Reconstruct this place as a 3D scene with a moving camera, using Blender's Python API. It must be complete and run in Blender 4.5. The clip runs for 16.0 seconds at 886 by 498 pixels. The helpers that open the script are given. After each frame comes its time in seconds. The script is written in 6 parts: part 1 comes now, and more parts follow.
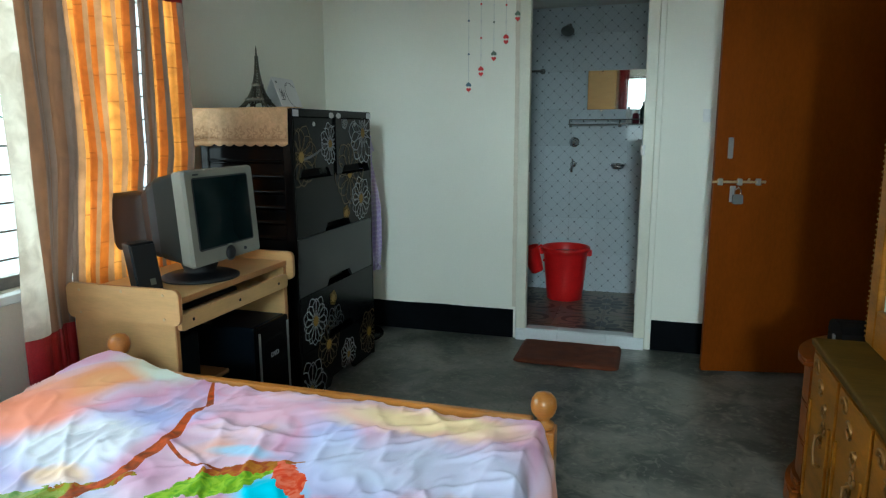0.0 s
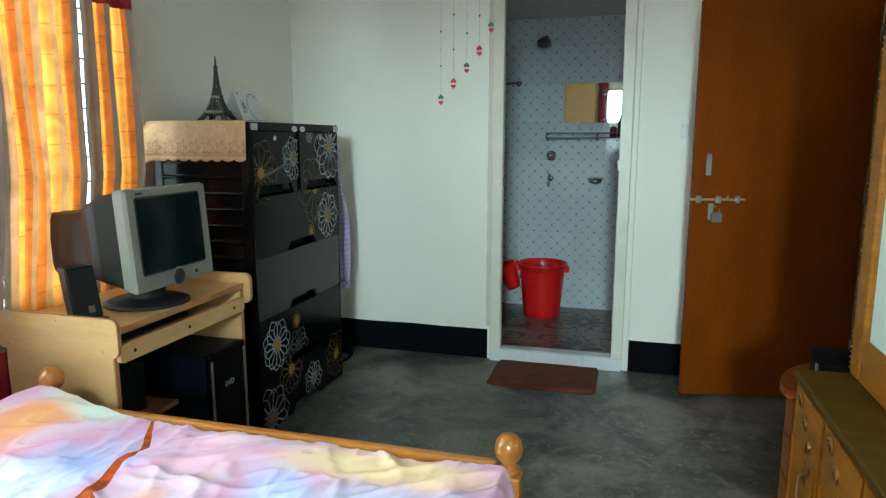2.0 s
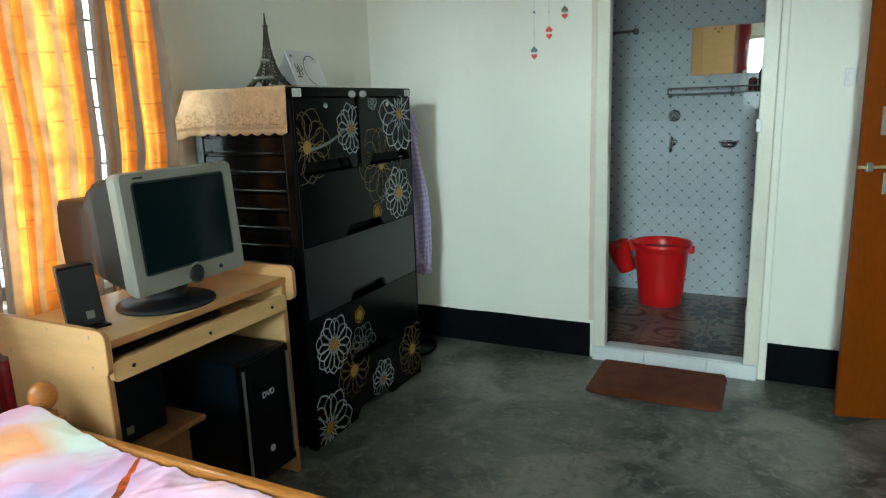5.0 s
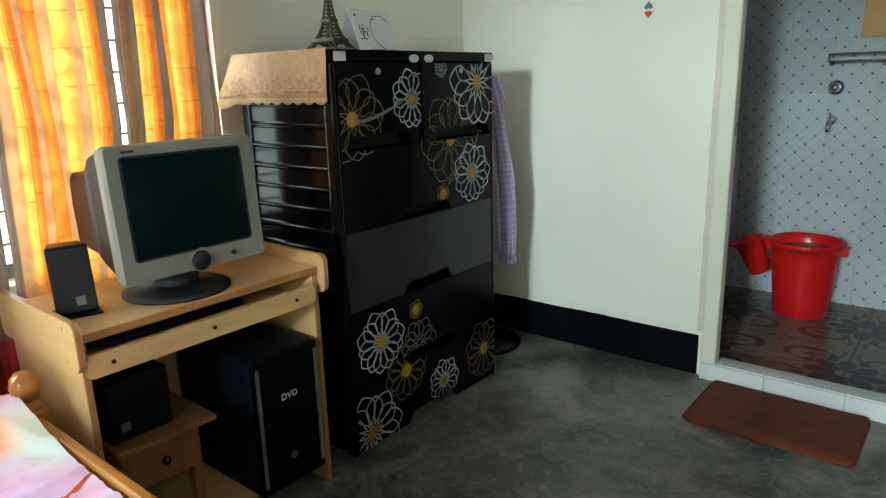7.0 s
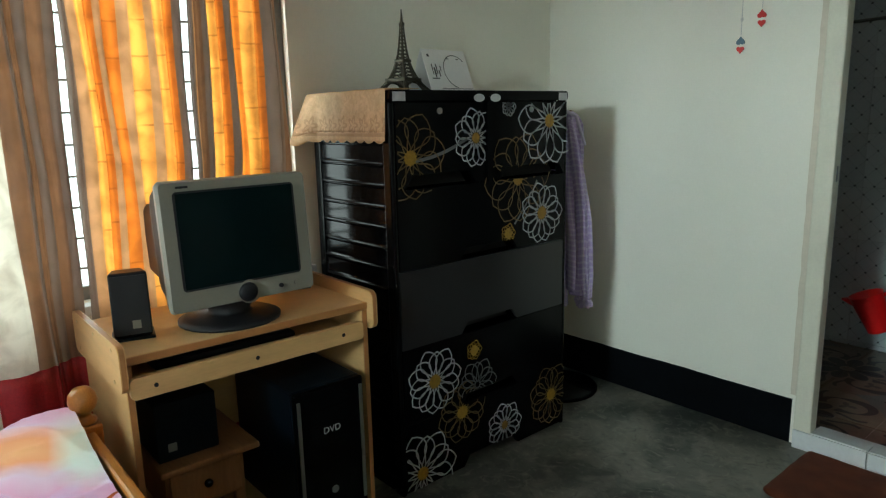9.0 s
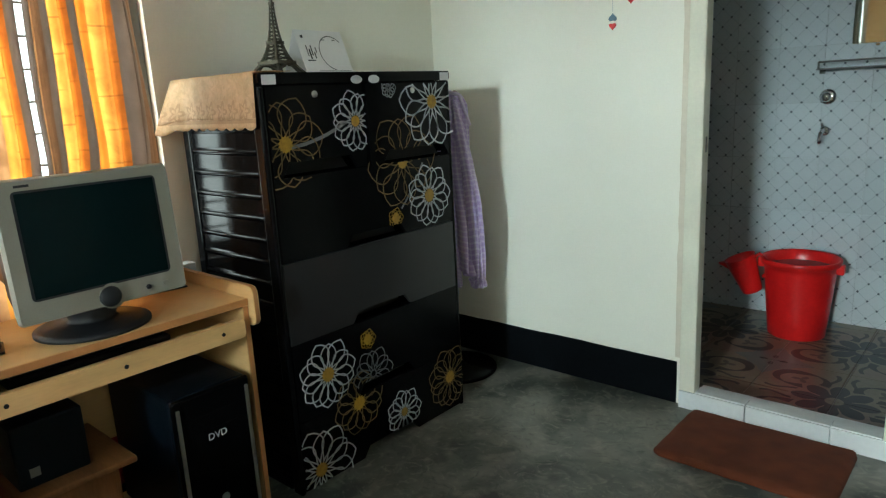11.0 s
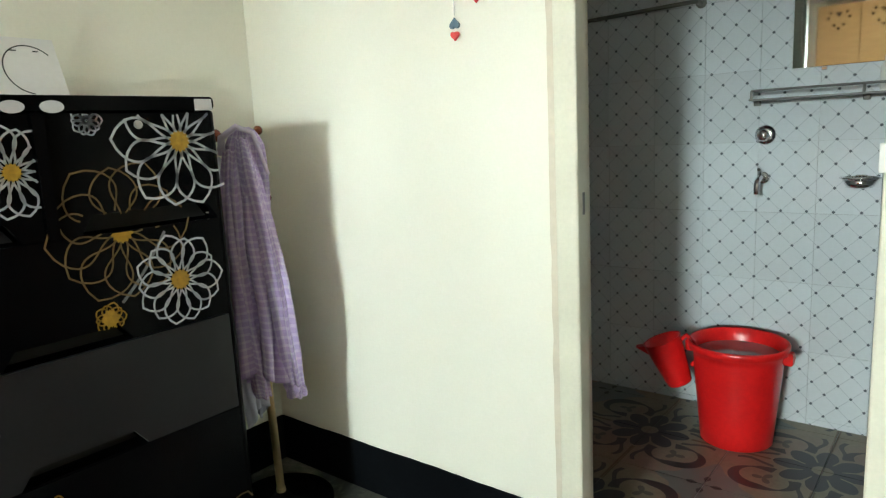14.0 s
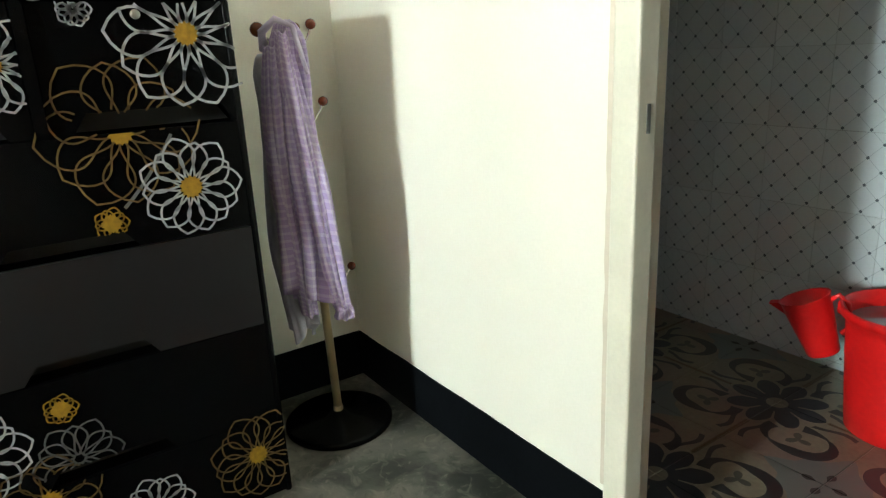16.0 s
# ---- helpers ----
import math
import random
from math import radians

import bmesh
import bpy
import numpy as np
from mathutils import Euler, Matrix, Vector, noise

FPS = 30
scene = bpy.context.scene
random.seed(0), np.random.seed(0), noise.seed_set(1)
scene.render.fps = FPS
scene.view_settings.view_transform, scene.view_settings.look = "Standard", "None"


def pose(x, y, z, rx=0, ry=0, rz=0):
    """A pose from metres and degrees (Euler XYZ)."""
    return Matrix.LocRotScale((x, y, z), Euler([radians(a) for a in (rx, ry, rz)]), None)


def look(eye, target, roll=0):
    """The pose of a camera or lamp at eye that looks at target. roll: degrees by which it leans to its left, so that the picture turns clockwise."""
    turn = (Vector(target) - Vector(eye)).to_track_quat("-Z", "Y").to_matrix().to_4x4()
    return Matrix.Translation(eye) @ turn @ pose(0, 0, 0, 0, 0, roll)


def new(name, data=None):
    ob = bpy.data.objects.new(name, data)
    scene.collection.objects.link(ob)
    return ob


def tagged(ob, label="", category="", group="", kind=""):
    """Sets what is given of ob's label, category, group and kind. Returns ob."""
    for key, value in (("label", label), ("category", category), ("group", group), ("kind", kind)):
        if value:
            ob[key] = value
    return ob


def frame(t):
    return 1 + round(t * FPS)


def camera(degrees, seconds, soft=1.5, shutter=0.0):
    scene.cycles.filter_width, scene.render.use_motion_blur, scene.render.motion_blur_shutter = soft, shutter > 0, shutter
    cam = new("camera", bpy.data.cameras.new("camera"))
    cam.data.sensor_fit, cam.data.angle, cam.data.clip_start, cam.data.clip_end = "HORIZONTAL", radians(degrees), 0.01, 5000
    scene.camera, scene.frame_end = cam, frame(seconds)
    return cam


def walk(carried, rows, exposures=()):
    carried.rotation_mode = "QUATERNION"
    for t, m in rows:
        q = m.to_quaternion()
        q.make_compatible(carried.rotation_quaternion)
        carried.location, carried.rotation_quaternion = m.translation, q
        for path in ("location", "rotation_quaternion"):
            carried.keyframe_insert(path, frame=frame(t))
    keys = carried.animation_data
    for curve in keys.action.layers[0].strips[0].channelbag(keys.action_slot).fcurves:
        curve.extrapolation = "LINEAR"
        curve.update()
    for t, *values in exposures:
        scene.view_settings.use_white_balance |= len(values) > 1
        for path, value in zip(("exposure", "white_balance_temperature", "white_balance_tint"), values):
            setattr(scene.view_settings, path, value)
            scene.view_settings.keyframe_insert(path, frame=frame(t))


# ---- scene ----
cam = camera(67.2, 16.0, soft=1.25)
PATH = [
    (0, (0.151, 0.816, 1.352), (-0.432, 2.696, 0.999), -0.2),
    (0.5, (0.157, 0.86, 1.376), (-0.413, 2.745, 1.025), 0.4),
    (1, (0.163, 0.924, 1.379), (-0.407, 2.811, 1.041), 0.3),
    (1.5, (0.177, 0.97, 1.375), (-0.36, 2.866, 1.03), -0.6),
    (2, (0.17, 0.984, 1.378), (-0.364, 2.884, 1.052), 0.1),
    (2.5, (0.146, 1.017, 1.379), (-0.331, 2.933, 1.058), -0.9),
    (3, (0.109, 1.039, 1.372), (-0.35, 2.951, 1.005), -1.9),
    (3.5, (0.121, 1.173, 1.362), (-0.421, 3.059, 0.978), -1.5),
    (4, (0.165, 1.316, 1.351), (-0.465, 3.175, 0.966), -0.1),
    (4.2, (0.175, 1.362, 1.356), (-0.52, 3.197, 0.968), -0.9),
    (6.3, (0.18, 1.923, 1.363), (-0.953, 3.508, 0.912), 0.2),
    (6.5, (0.223, 1.967, 1.359), (-0.971, 3.509, 0.916), -0.2),
    (7, (0.234, 2.066, 1.345), (-0.991, 3.569, 0.854), -1.6),
    (7.5, (0.231, 2.173, 1.339), (-1.104, 3.593, 0.891), -0.4),
    (8, (0.226, 2.236, 1.351), (-1.199, 3.576, 0.936), -1.5),
    (8.2, (0.256, 2.252, 1.367), (-1.243, 3.518, 0.977), -1.3),
    (10.3, (0.4, 2.248, 1.34), (-1.014, 3.601, 0.93), -2.1),
    (10.5, (0.38, 2.267, 1.337), (-0.993, 3.66, 0.922), -2.4),
    (11, (0.377, 2.338, 1.35), (-0.916, 3.798, 0.905), -3.0),
    (11.5, (0.351, 2.475, 1.341), (-0.783, 4.058, 0.883), -2.8),
    (12, (0.3, 2.637, 1.338), (-0.729, 4.309, 0.954), -1.6),
    (12.5, (0.292, 2.785, 1.333), (-0.762, 4.436, 0.925), -2.3),
    (13, (0.318, 3.0, 1.335), (-0.873, 4.576, 1.022), -0.6),
    (13.5, (0.305, 3.193, 1.345), (-0.938, 4.702, 0.918), -2.8),
    (14, (0.242, 3.369, 1.321), (-0.993, 4.905, 0.978), -2.9),
    (14.5, (0.224, 3.514, 1.305), (-1.122, 4.938, 0.903), -4.1),
    (15, (0.305, 3.696, 1.304), (-1.239, 4.876, 0.834), -2.7),
    (15.5, (0.342, 3.818, 1.297), (-1.268, 4.896, 0.799), -3.6),
    (16, (0.314, 3.896, 1.272), (-1.28, 4.957, 0.695), -2.9),
]
walk(cam, [(t, look(eye, target, roll)) for t, eye, target, roll in PATH],
     exposures=[(0.0, -1.4, 5400, -9), (0.7, -0.95, 5450, -10), (2.0, -0.9, 5450, -11), (4.0, -0.8, 5450, -11), (6.5, -0.65, 5800, -8), (8.0, -0.78, 5800, -7), (10.3, -1.75, 5900, -8),
                (10.55, -1.45, 5900, -8), (11.0, -0.68, 5850, -7), (11.6, -0.15, 6150, -4), (13.0, -0.06, 6300, -3), (16.0, 0.2, 6450, -1)])

# ---- light ----
world = bpy.data.worlds.new("sky")
world.use_nodes = True
scene.world = world
wn = world.node_tree.nodes
sky = wn.new("ShaderNodeTexSky")
sky.sky_type, sky.sun_disc = "NISHITA", False
sky.sun_elevation, sky.sun_rotation = radians(50), radians(200)
world.node_tree.links.new(sky.outputs[0], wn["Background"].inputs[0])
wn["Background"].inputs[1].default_value = 0.12


def area_lamp(name, m, w, h, watts, colour):
    d = bpy.data.lights.new(name, "AREA")
    d.shape, d.size, d.size_y, d.energy, d.color = "RECTANGLE", w, h, watts, colour
    ob = new(name, d)
    ob.matrix_world = m
    return ob


SOUTH_W = (-0.44, 0.84, 1.12, 2.28)   # x0, x1, z0, z1 of the window behind the start
WEST_W = (1.25, 3.500, 0.80, 2.15)    # y0, y1, z0, z1 of the curtained window
area_lamp("window_light_south", look((0.657, -4.0, 2.48), (-0.5, 4.99, 1.0)), 0.62, 0.45, 610, (0.93, 0.98, 1.0))
area_lamp("window_light_west", look((-2.32, 2.3, 1.55), (0, 2.3, 1.3)), 2.2, 1.5, 112, (1.0, 0.97, 0.92))

# ---- materials ----
def mat(name, base=(0.8, 0.8, 0.8), rough=0.6, metal=0.0, var=0.12, scale=6.0, fine=60.0, bump=0.1, bump_scale=None, spec=0.5, coat=0.0, stretch=(1, 1, 1)):
    """A surface with a broad cloudy tone, fine grain and a little relief."""
    m = bpy.data.materials.new(name)
    m.use_nodes = True
    nt = m.node_tree
    bs = nt.nodes["Principled BSDF"]
    bs.inputs["Roughness"].default_value = rough
    bs.inputs["Metallic"].default_value = metal
    bs.inputs["Specular IOR Level"].default_value = spec
    bs.inputs["Coat Weight"].default_value = coat
    co = nt.nodes.new("ShaderNodeTexCoord")
    mp = nt.nodes.new("ShaderNodeMapping")
    mp.inputs["Scale"].default_value = stretch
    nt.links.new(co.outputs["Object"], mp.inputs[0])
    big = nt.nodes.new("ShaderNodeTexNoise")
    big.inputs["Scale"].default_value, big.inputs["Detail"].default_value = scale, 5
    small = nt.nodes.new("ShaderNodeTexNoise")
    small.inputs["Scale"].default_value, small.inputs["Detail"].default_value = fine, 3
    nt.links.new(mp.outputs[0], big.inputs["Vector"])
    nt.links.new(mp.outputs[0], small.inputs["Vector"])
    mul = nt.nodes.new("ShaderNodeMath")
    mul.operation = "MULTIPLY_ADD"
    mul.inputs[1].default_value, mul.inputs[2].default_value = 0.35, 0.0
    nt.links.new(small.outputs[0], mul.inputs[0])
    add = nt.nodes.new("ShaderNodeMath")
    add.operation = "MULTIPLY_ADD"
    add.inputs[1].default_value = 0.65
    nt.links.new(big.outputs[0], add.inputs[0])
    nt.links.new(mul.outputs[0], add.inputs[2])
    ramp = nt.nodes.new("ShaderNodeValToRGB")
    lo = [max(0, c * (1 - 2 * var)) for c in base]
    hi = [min(1, c * (1 + 2 * var)) for c in base]
    ramp.color_ramp.elements[0].position, ramp.color_ramp.elements[1].position = 0.25, 0.75
    ramp.color_ramp.elements[0].color, ramp.color_ramp.elements[1].color = (*lo, 1), (*hi, 1)
    nt.links.new(add.outputs[0], ramp.inputs[0])
    nt.links.new(ramp.outputs[0], bs.inputs["Base Color"])
    if bump:
        bp = nt.nodes.new("ShaderNodeBump")
        bp.inputs["Strength"].default_value, bp.inputs["Distance"].default_value = bump, 0.004
        nt.links.new(small.outputs[0], bp.inputs["Height"])
        nt.links.new(bp.outputs[0], bs.inputs["Normal"])
    return m


def math_node(nt, op, a, b=None, c=None):
    n = nt.nodes.new("ShaderNodeMath")
    n.operation = op
    for i, v in enumerate((a, b, c)):
        if v is None:
            continue
        if isinstance(v, (int, float)):
            n.inputs[i].default_value = v
        else:
            nt.links.new(v, n.inputs[i])
    return n.outputs[0]


def mix_colour(nt, fac, a, b):
    n = nt.nodes.new("ShaderNodeMix")
    n.data_type = "RGBA"
    for sock, v in ((n.inputs[0], fac), (n.inputs[6], a), (n.inputs[7], b)):
        if isinstance(v, (int, float)):
            sock.default_value = v
        elif isinstance(v, tuple):
            sock.default_value = (*v, 1)
        else:
            nt.links.new(v, sock)
    return n.outputs[2]


def base_of(m):
    nt = m.node_tree
    bs = nt.nodes["Principled BSDF"]
    return nt, bs, bs.inputs["Base Color"].links[0].from_socket


def position_xyz(nt):
    g = nt.nodes.new("ShaderNodeNewGeometry")
    s = nt.nodes.new("ShaderNodeSeparateXYZ")
    nt.links.new(g.outputs["Position"], s.inputs[0])
    return g.outputs["Position"], s.outputs


def noise_node(nt, vec, scale, detail=4, distortion=0.0):
    n = nt.nodes.new("ShaderNodeTexNoise")
    n.inputs["Scale"].default_value, n.inputs["Detail"].default_value, n.inputs["Distortion"].default_value = scale, detail, distortion
    nt.links.new(vec, n.inputs["Vector"])
    return n.outputs[0]


def ramp_node(nt, fac, stops):
    r = nt.nodes.new("ShaderNodeValToRGB")
    e = r.color_ramp.elements
    while len(e) < len(stops):
        e.new(0.5)
    for el, (p, c) in zip(e, stops):
        el.position, el.color = p, (*c, 1)
    nt.links.new(fac, r.inputs[0])
    return r.outputs[0]


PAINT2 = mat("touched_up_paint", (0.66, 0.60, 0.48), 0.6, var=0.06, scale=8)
PAINT = mat("cream_wall_paint", (0.85, 0.835, 0.73), 0.65, var=0.025, scale=1.6, fine=120, bump=0.10)
CEIL = mat("ceiling_paint", (0.85, 0.845, 0.80), 0.8, var=0.03)
BLACKPAINT = mat("black_skirting_paint", (0.004, 0.0048, 0.006), 0.65, var=0.2, scale=5, spec=0.03)
FRAME = mat("cream_frame_paint", (0.72, 0.70, 0.58), 0.4, var=0.05, scale=8, fine=90, bump=0.1)
OAK = mat("pale_laminate", (0.63, 0.40, 0.17), 0.42, var=0.07, scale=4, fine=30, bump=0.03, stretch=(1, 1, 6))
OAKEDGE = mat("laminate_edge", (0.42, 0.20, 0.07), 0.45, var=0.08)
TEAK = mat("varnished_teak", (0.42, 0.16, 0.025), 0.28, var=0.18, scale=3, fine=40, bump=0.04, stretch=(1, 5, 5), coat=0.3)
DRESS = mat("varnished_dresser_wood", (0.31, 0.118, 0.007), 0.4, var=0.25, scale=4, fine=35, bump=0.06, stretch=(1, 1, 5), spec=0.25)
DRESSTOP = mat("worn_dresser_top", (0.085, 0.046, 0.005), 0.5, var=0.3, scale=3, fine=30, stretch=(1, 4, 1), spec=0.15)
GOLD = mat("gilt_paint", (0.26, 0.125, 0.026), 0.36, 0.3, var=0.15)
DOOR = mat("orange_brown_door_varnish", (0.165, 0.036, 0.001), 0.5, var=0.13, scale=1.6, fine=30, bump=0.03, spec=0.06, stretch=(3, 3, 1))
BLACKPL = mat("black_gloss_plastic", (0.0018, 0.0019, 0.0022), 0.22, var=0.1, scale=3, bump=0.01, spec=0.115)
SLAT = mat("black_slat_gloss", (0.003, 0.003, 0.0035), 0.14, var=0.1, bump=0.006, spec=0.07)
REDWOOD = mat("reddish_varnished_wood", (0.22, 0.055, 0.006), 0.38, var=0.25, scale=4, fine=35, bump=0.05, stretch=(1, 1, 5), spec=0.25)
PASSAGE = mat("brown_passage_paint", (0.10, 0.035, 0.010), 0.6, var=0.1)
MATTBLACK = mat("matt_black_leatherette", (0.004, 0.003, 0.003), 0.8, var=0.2, spec=0.1)
GREYPL = mat("charcoal_satin_plastic", (0.014, 0.0132, 0.0145), 0.30, var=0.1, scale=3, bump=0.01, spec=0.42)
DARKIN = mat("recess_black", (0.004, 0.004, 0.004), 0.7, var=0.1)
WHITEINK = mat("white_print", (0.45, 0.46, 0.475), 0.4, var=0.06)
GOLDINK = mat("bronze_print", (0.15, 0.095, 0.032), 0.38, 0.3, var=0.15)
YELLOWINK = mat("yellow_print", (0.33, 0.19, 0.015), 0.45, var=0.15, scale=60)
STOOLWOOD = mat("brown_stool_wood", (0.26, 0.125, 0.05), 0.5, var=0.15, scale=4, fine=30, bump=0.04, stretch=(1, 5, 1), spec=0.2)
GREYINK = mat("grey_print", (0.13, 0.13, 0.13), 0.45, var=0.1)
STICKER = mat("paper_sticker", (0.52, 0.51, 0.51), 0.5, var=0.05)
BEIGE = mat("crt_beige_plastic", (0.23, 0.225, 0.185), 0.5, var=0.05, scale=8, fine=200, bump=0.06)
CRTGREY = mat("crt_grey_shell", (0.024, 0.025, 0.022), 0.6, spec=0.15, var=0.06, fine=200, bump=0.08)
CRTDARK = mat("crt_dark_back", (0.008, 0.009, 0.012), 0.55, var=0.08)
SCREEN = mat("dark_screen_glass", (0.004, 0.011, 0.012), 0.14, var=0.05, bump=0, spec=0.10)
NAVY = mat("navy_black_plastic", (0.0035, 0.0068, 0.0115), 0.35, var=0.15, spec=0.18)
SILVER = mat("brushed_steel", (0.55, 0.55, 0.54), 0.3, 1.0, var=0.1)
CHROME = mat("chrome", (0.75, 0.75, 0.76), 0.1, 1.0, var=0.04, bump=0)
BRASS = mat("brass_pole", (0.62, 0.48, 0.27), 0.35, 0.55, var=0.06, bump=0)
REDPL = mat("red_bucket_plastic", (0.70, 0.012, 0.014), 0.3, var=0.08, scale=5, bump=0.02)
WATER = mat("still_water", (0.25, 0.15, 0.15), 0.05, var=0.05, bump=0)
MAT = mat("rust_brown_pile", (0.125, 0.028, 0.008), 0.95, var=0.22, scale=14, fine=350, bump=0.9)
WOODBALL = mat("dark_wood_ball", (0.16, 0.035, 0.014), 0.25, var=0.1, coat=0.4)
EIFFEL = mat("bronze_souvenir_metal", (0.060, 0.052, 0.034), 0.45, 0.5, var=0.2)
PAPER = mat("white_card", (0.78, 0.77, 0.76), 0.6, var=0.03)
INK = mat("black_ink", (0.03, 0.03, 0.035), 0.6)
REDINK = mat("red_bead", (0.62, 0.035, 0.03), 0.4, var=0.1)
BLUEBEAD = mat("slate_blue_bead", (0.10, 0.17, 0.22), 0.4, var=0.1)
GREENBEAD = mat("grey_green_bead", (0.13, 0.17, 0.12), 0.45, var=0.1)
WHITEPL = mat("white_plastic", (0.75, 0.74, 0.70), 0.4, var=0.03)
IRON = mat("painted_iron", (0.16, 0.16, 0.15), 0.5, 0.3, var=0.15)
SILL = mat("white_sill_paint", (0.7, 0.72, 0.72), 0.5, var=0.05)
DARKWOOD = mat("dark_lacquer", (0.006, 0.004, 0.004), 0.15, var=0.2, spec=0.4)
BLUECLOTH = mat("pale_blue_cotton", (0.50, 0.51, 0.62), 0.85, var=0.06, scale=10, fine=300, bump=0.3)
REDCLOTH = mat("crimson_satin", (0.30, 0.008, 0.015), 0.42, var=0.2, scale=10, fine=150, bump=0.2)
TILEWHITE = mat("white_threshold_tile", (0.72, 0.74, 0.74), 0.25, var=0.05, scale=4)
GROUT = mat("tile_grout", (0.42, 0.44, 0.45), 0.8, var=0.08)


def cement():
    m = mat("polished_grey_cement", (0.085, 0.088, 0.080), 0.34, var=0.12, scale=2.5, fine=40, bump=0.05)
    nt, bs, old = base_of(m)
    pos, _ = position_xyz(nt)
    warp = noise_node(nt, pos, 2.6, 9, 0.7)
    veins = noise_node(nt, pos, 6.5, 10, 1.3)
    flecks = noise_node(nt, pos, 15.0, 12, 2.2)
    light = ramp_node(nt, warp, [(0.40, (0, 0, 0)), (0.62, (1, 1, 1))])
    c = mix_colour(nt, light, (0.040, 0.045, 0.039), (0.190, 0.186, 0.160))
    patch = ramp_node(nt, veins, [(0.50, (0, 0, 0)), (0.68, (1, 1, 1))])
    c = mix_colour(nt, math_node(nt, "MULTIPLY", patch, 0.6), c, (0.24, 0.228, 0.19))
    fleck = ramp_node(nt, flecks, [(0.55, (0, 0, 0)), (0.70, (1, 1, 1))])
    c = mix_colour(nt, math_node(nt, "MULTIPLY", fleck, 0.45), c, (0.32, 0.30, 0.25))
    dirt = ramp_node(nt, flecks, [(0.30, (1, 1, 1)), (0.44, (0, 0, 0))])
    c = mix_colour(nt, math_node(nt, "MULTIPLY", dirt, 0.5), c, (0.028, 0.030, 0.026))
    nt.links.new(c, bs.inputs["Base Color"])
    nt.links.new(math_node(nt, "MULTIPLY_ADD", veins, 0.35, 0.22), bs.inputs["Roughness"])
    return m


def wall_tile():
    """Glazed pale tile with a diagonal lattice of fine lines and dark dots."""
    m = mat("dotted_wall_tile", (0.60, 0.645, 0.67), 0.055, var=0.03, scale=3, bump=0.0, spec=0.38)
    nt, bs, old = base_of(m)
    _, p = position_xyz(nt)
    period = 0.0975
    u = math_node(nt, "DIVIDE", math_node(nt, "ADD", p[0], p[2]), period)
    v = math_node(nt, "DIVIDE", math_node(nt, "SUBTRACT", p[0], p[2]), period)
    du = math_node(nt, "ABSOLUTE", math_node(nt, "SUBTRACT", math_node(nt, "FRACT", u), 0.5))
    dv = math_node(nt, "ABSOLUTE", math_node(nt, "SUBTRACT", math_node(nt, "FRACT", v), 0.5))
    line = math_node(nt, "LESS_THAN", math_node(nt, "MINIMUM", du, dv), 0.019)
    dot = math_node(nt, "LESS_THAN", math_node(nt, "MAXIMUM", du, dv), 0.075)
    c = mix_colour(nt, math_node(nt, "MULTIPLY", line, 0.38), old, (0.20, 0.26, 0.30))
    c = mix_colour(nt, math_node(nt, "MULTIPLY", dot, 0.85), c, (0.06, 0.07, 0.09))
    info = nt.nodes.new("ShaderNodeObjectInfo")
    tone = math_node(nt, "MULTIPLY_ADD", info.outputs["Random"], 0.10, 0.93)
    sc = nt.nodes.new("ShaderNodeVectorMath")
    sc.operation = "SCALE"
    nt.links.new(c, sc.inputs[0])
    nt.links.new(tone, sc.inputs["Scale"])
    nt.links.new(sc.outputs[0], bs.inputs["Base Color"])
    return m


TILE_AT, TILE_SIZE = (-0.130, 5.370), 0.665   # a flower of the bathroom floor, and the step of its pattern


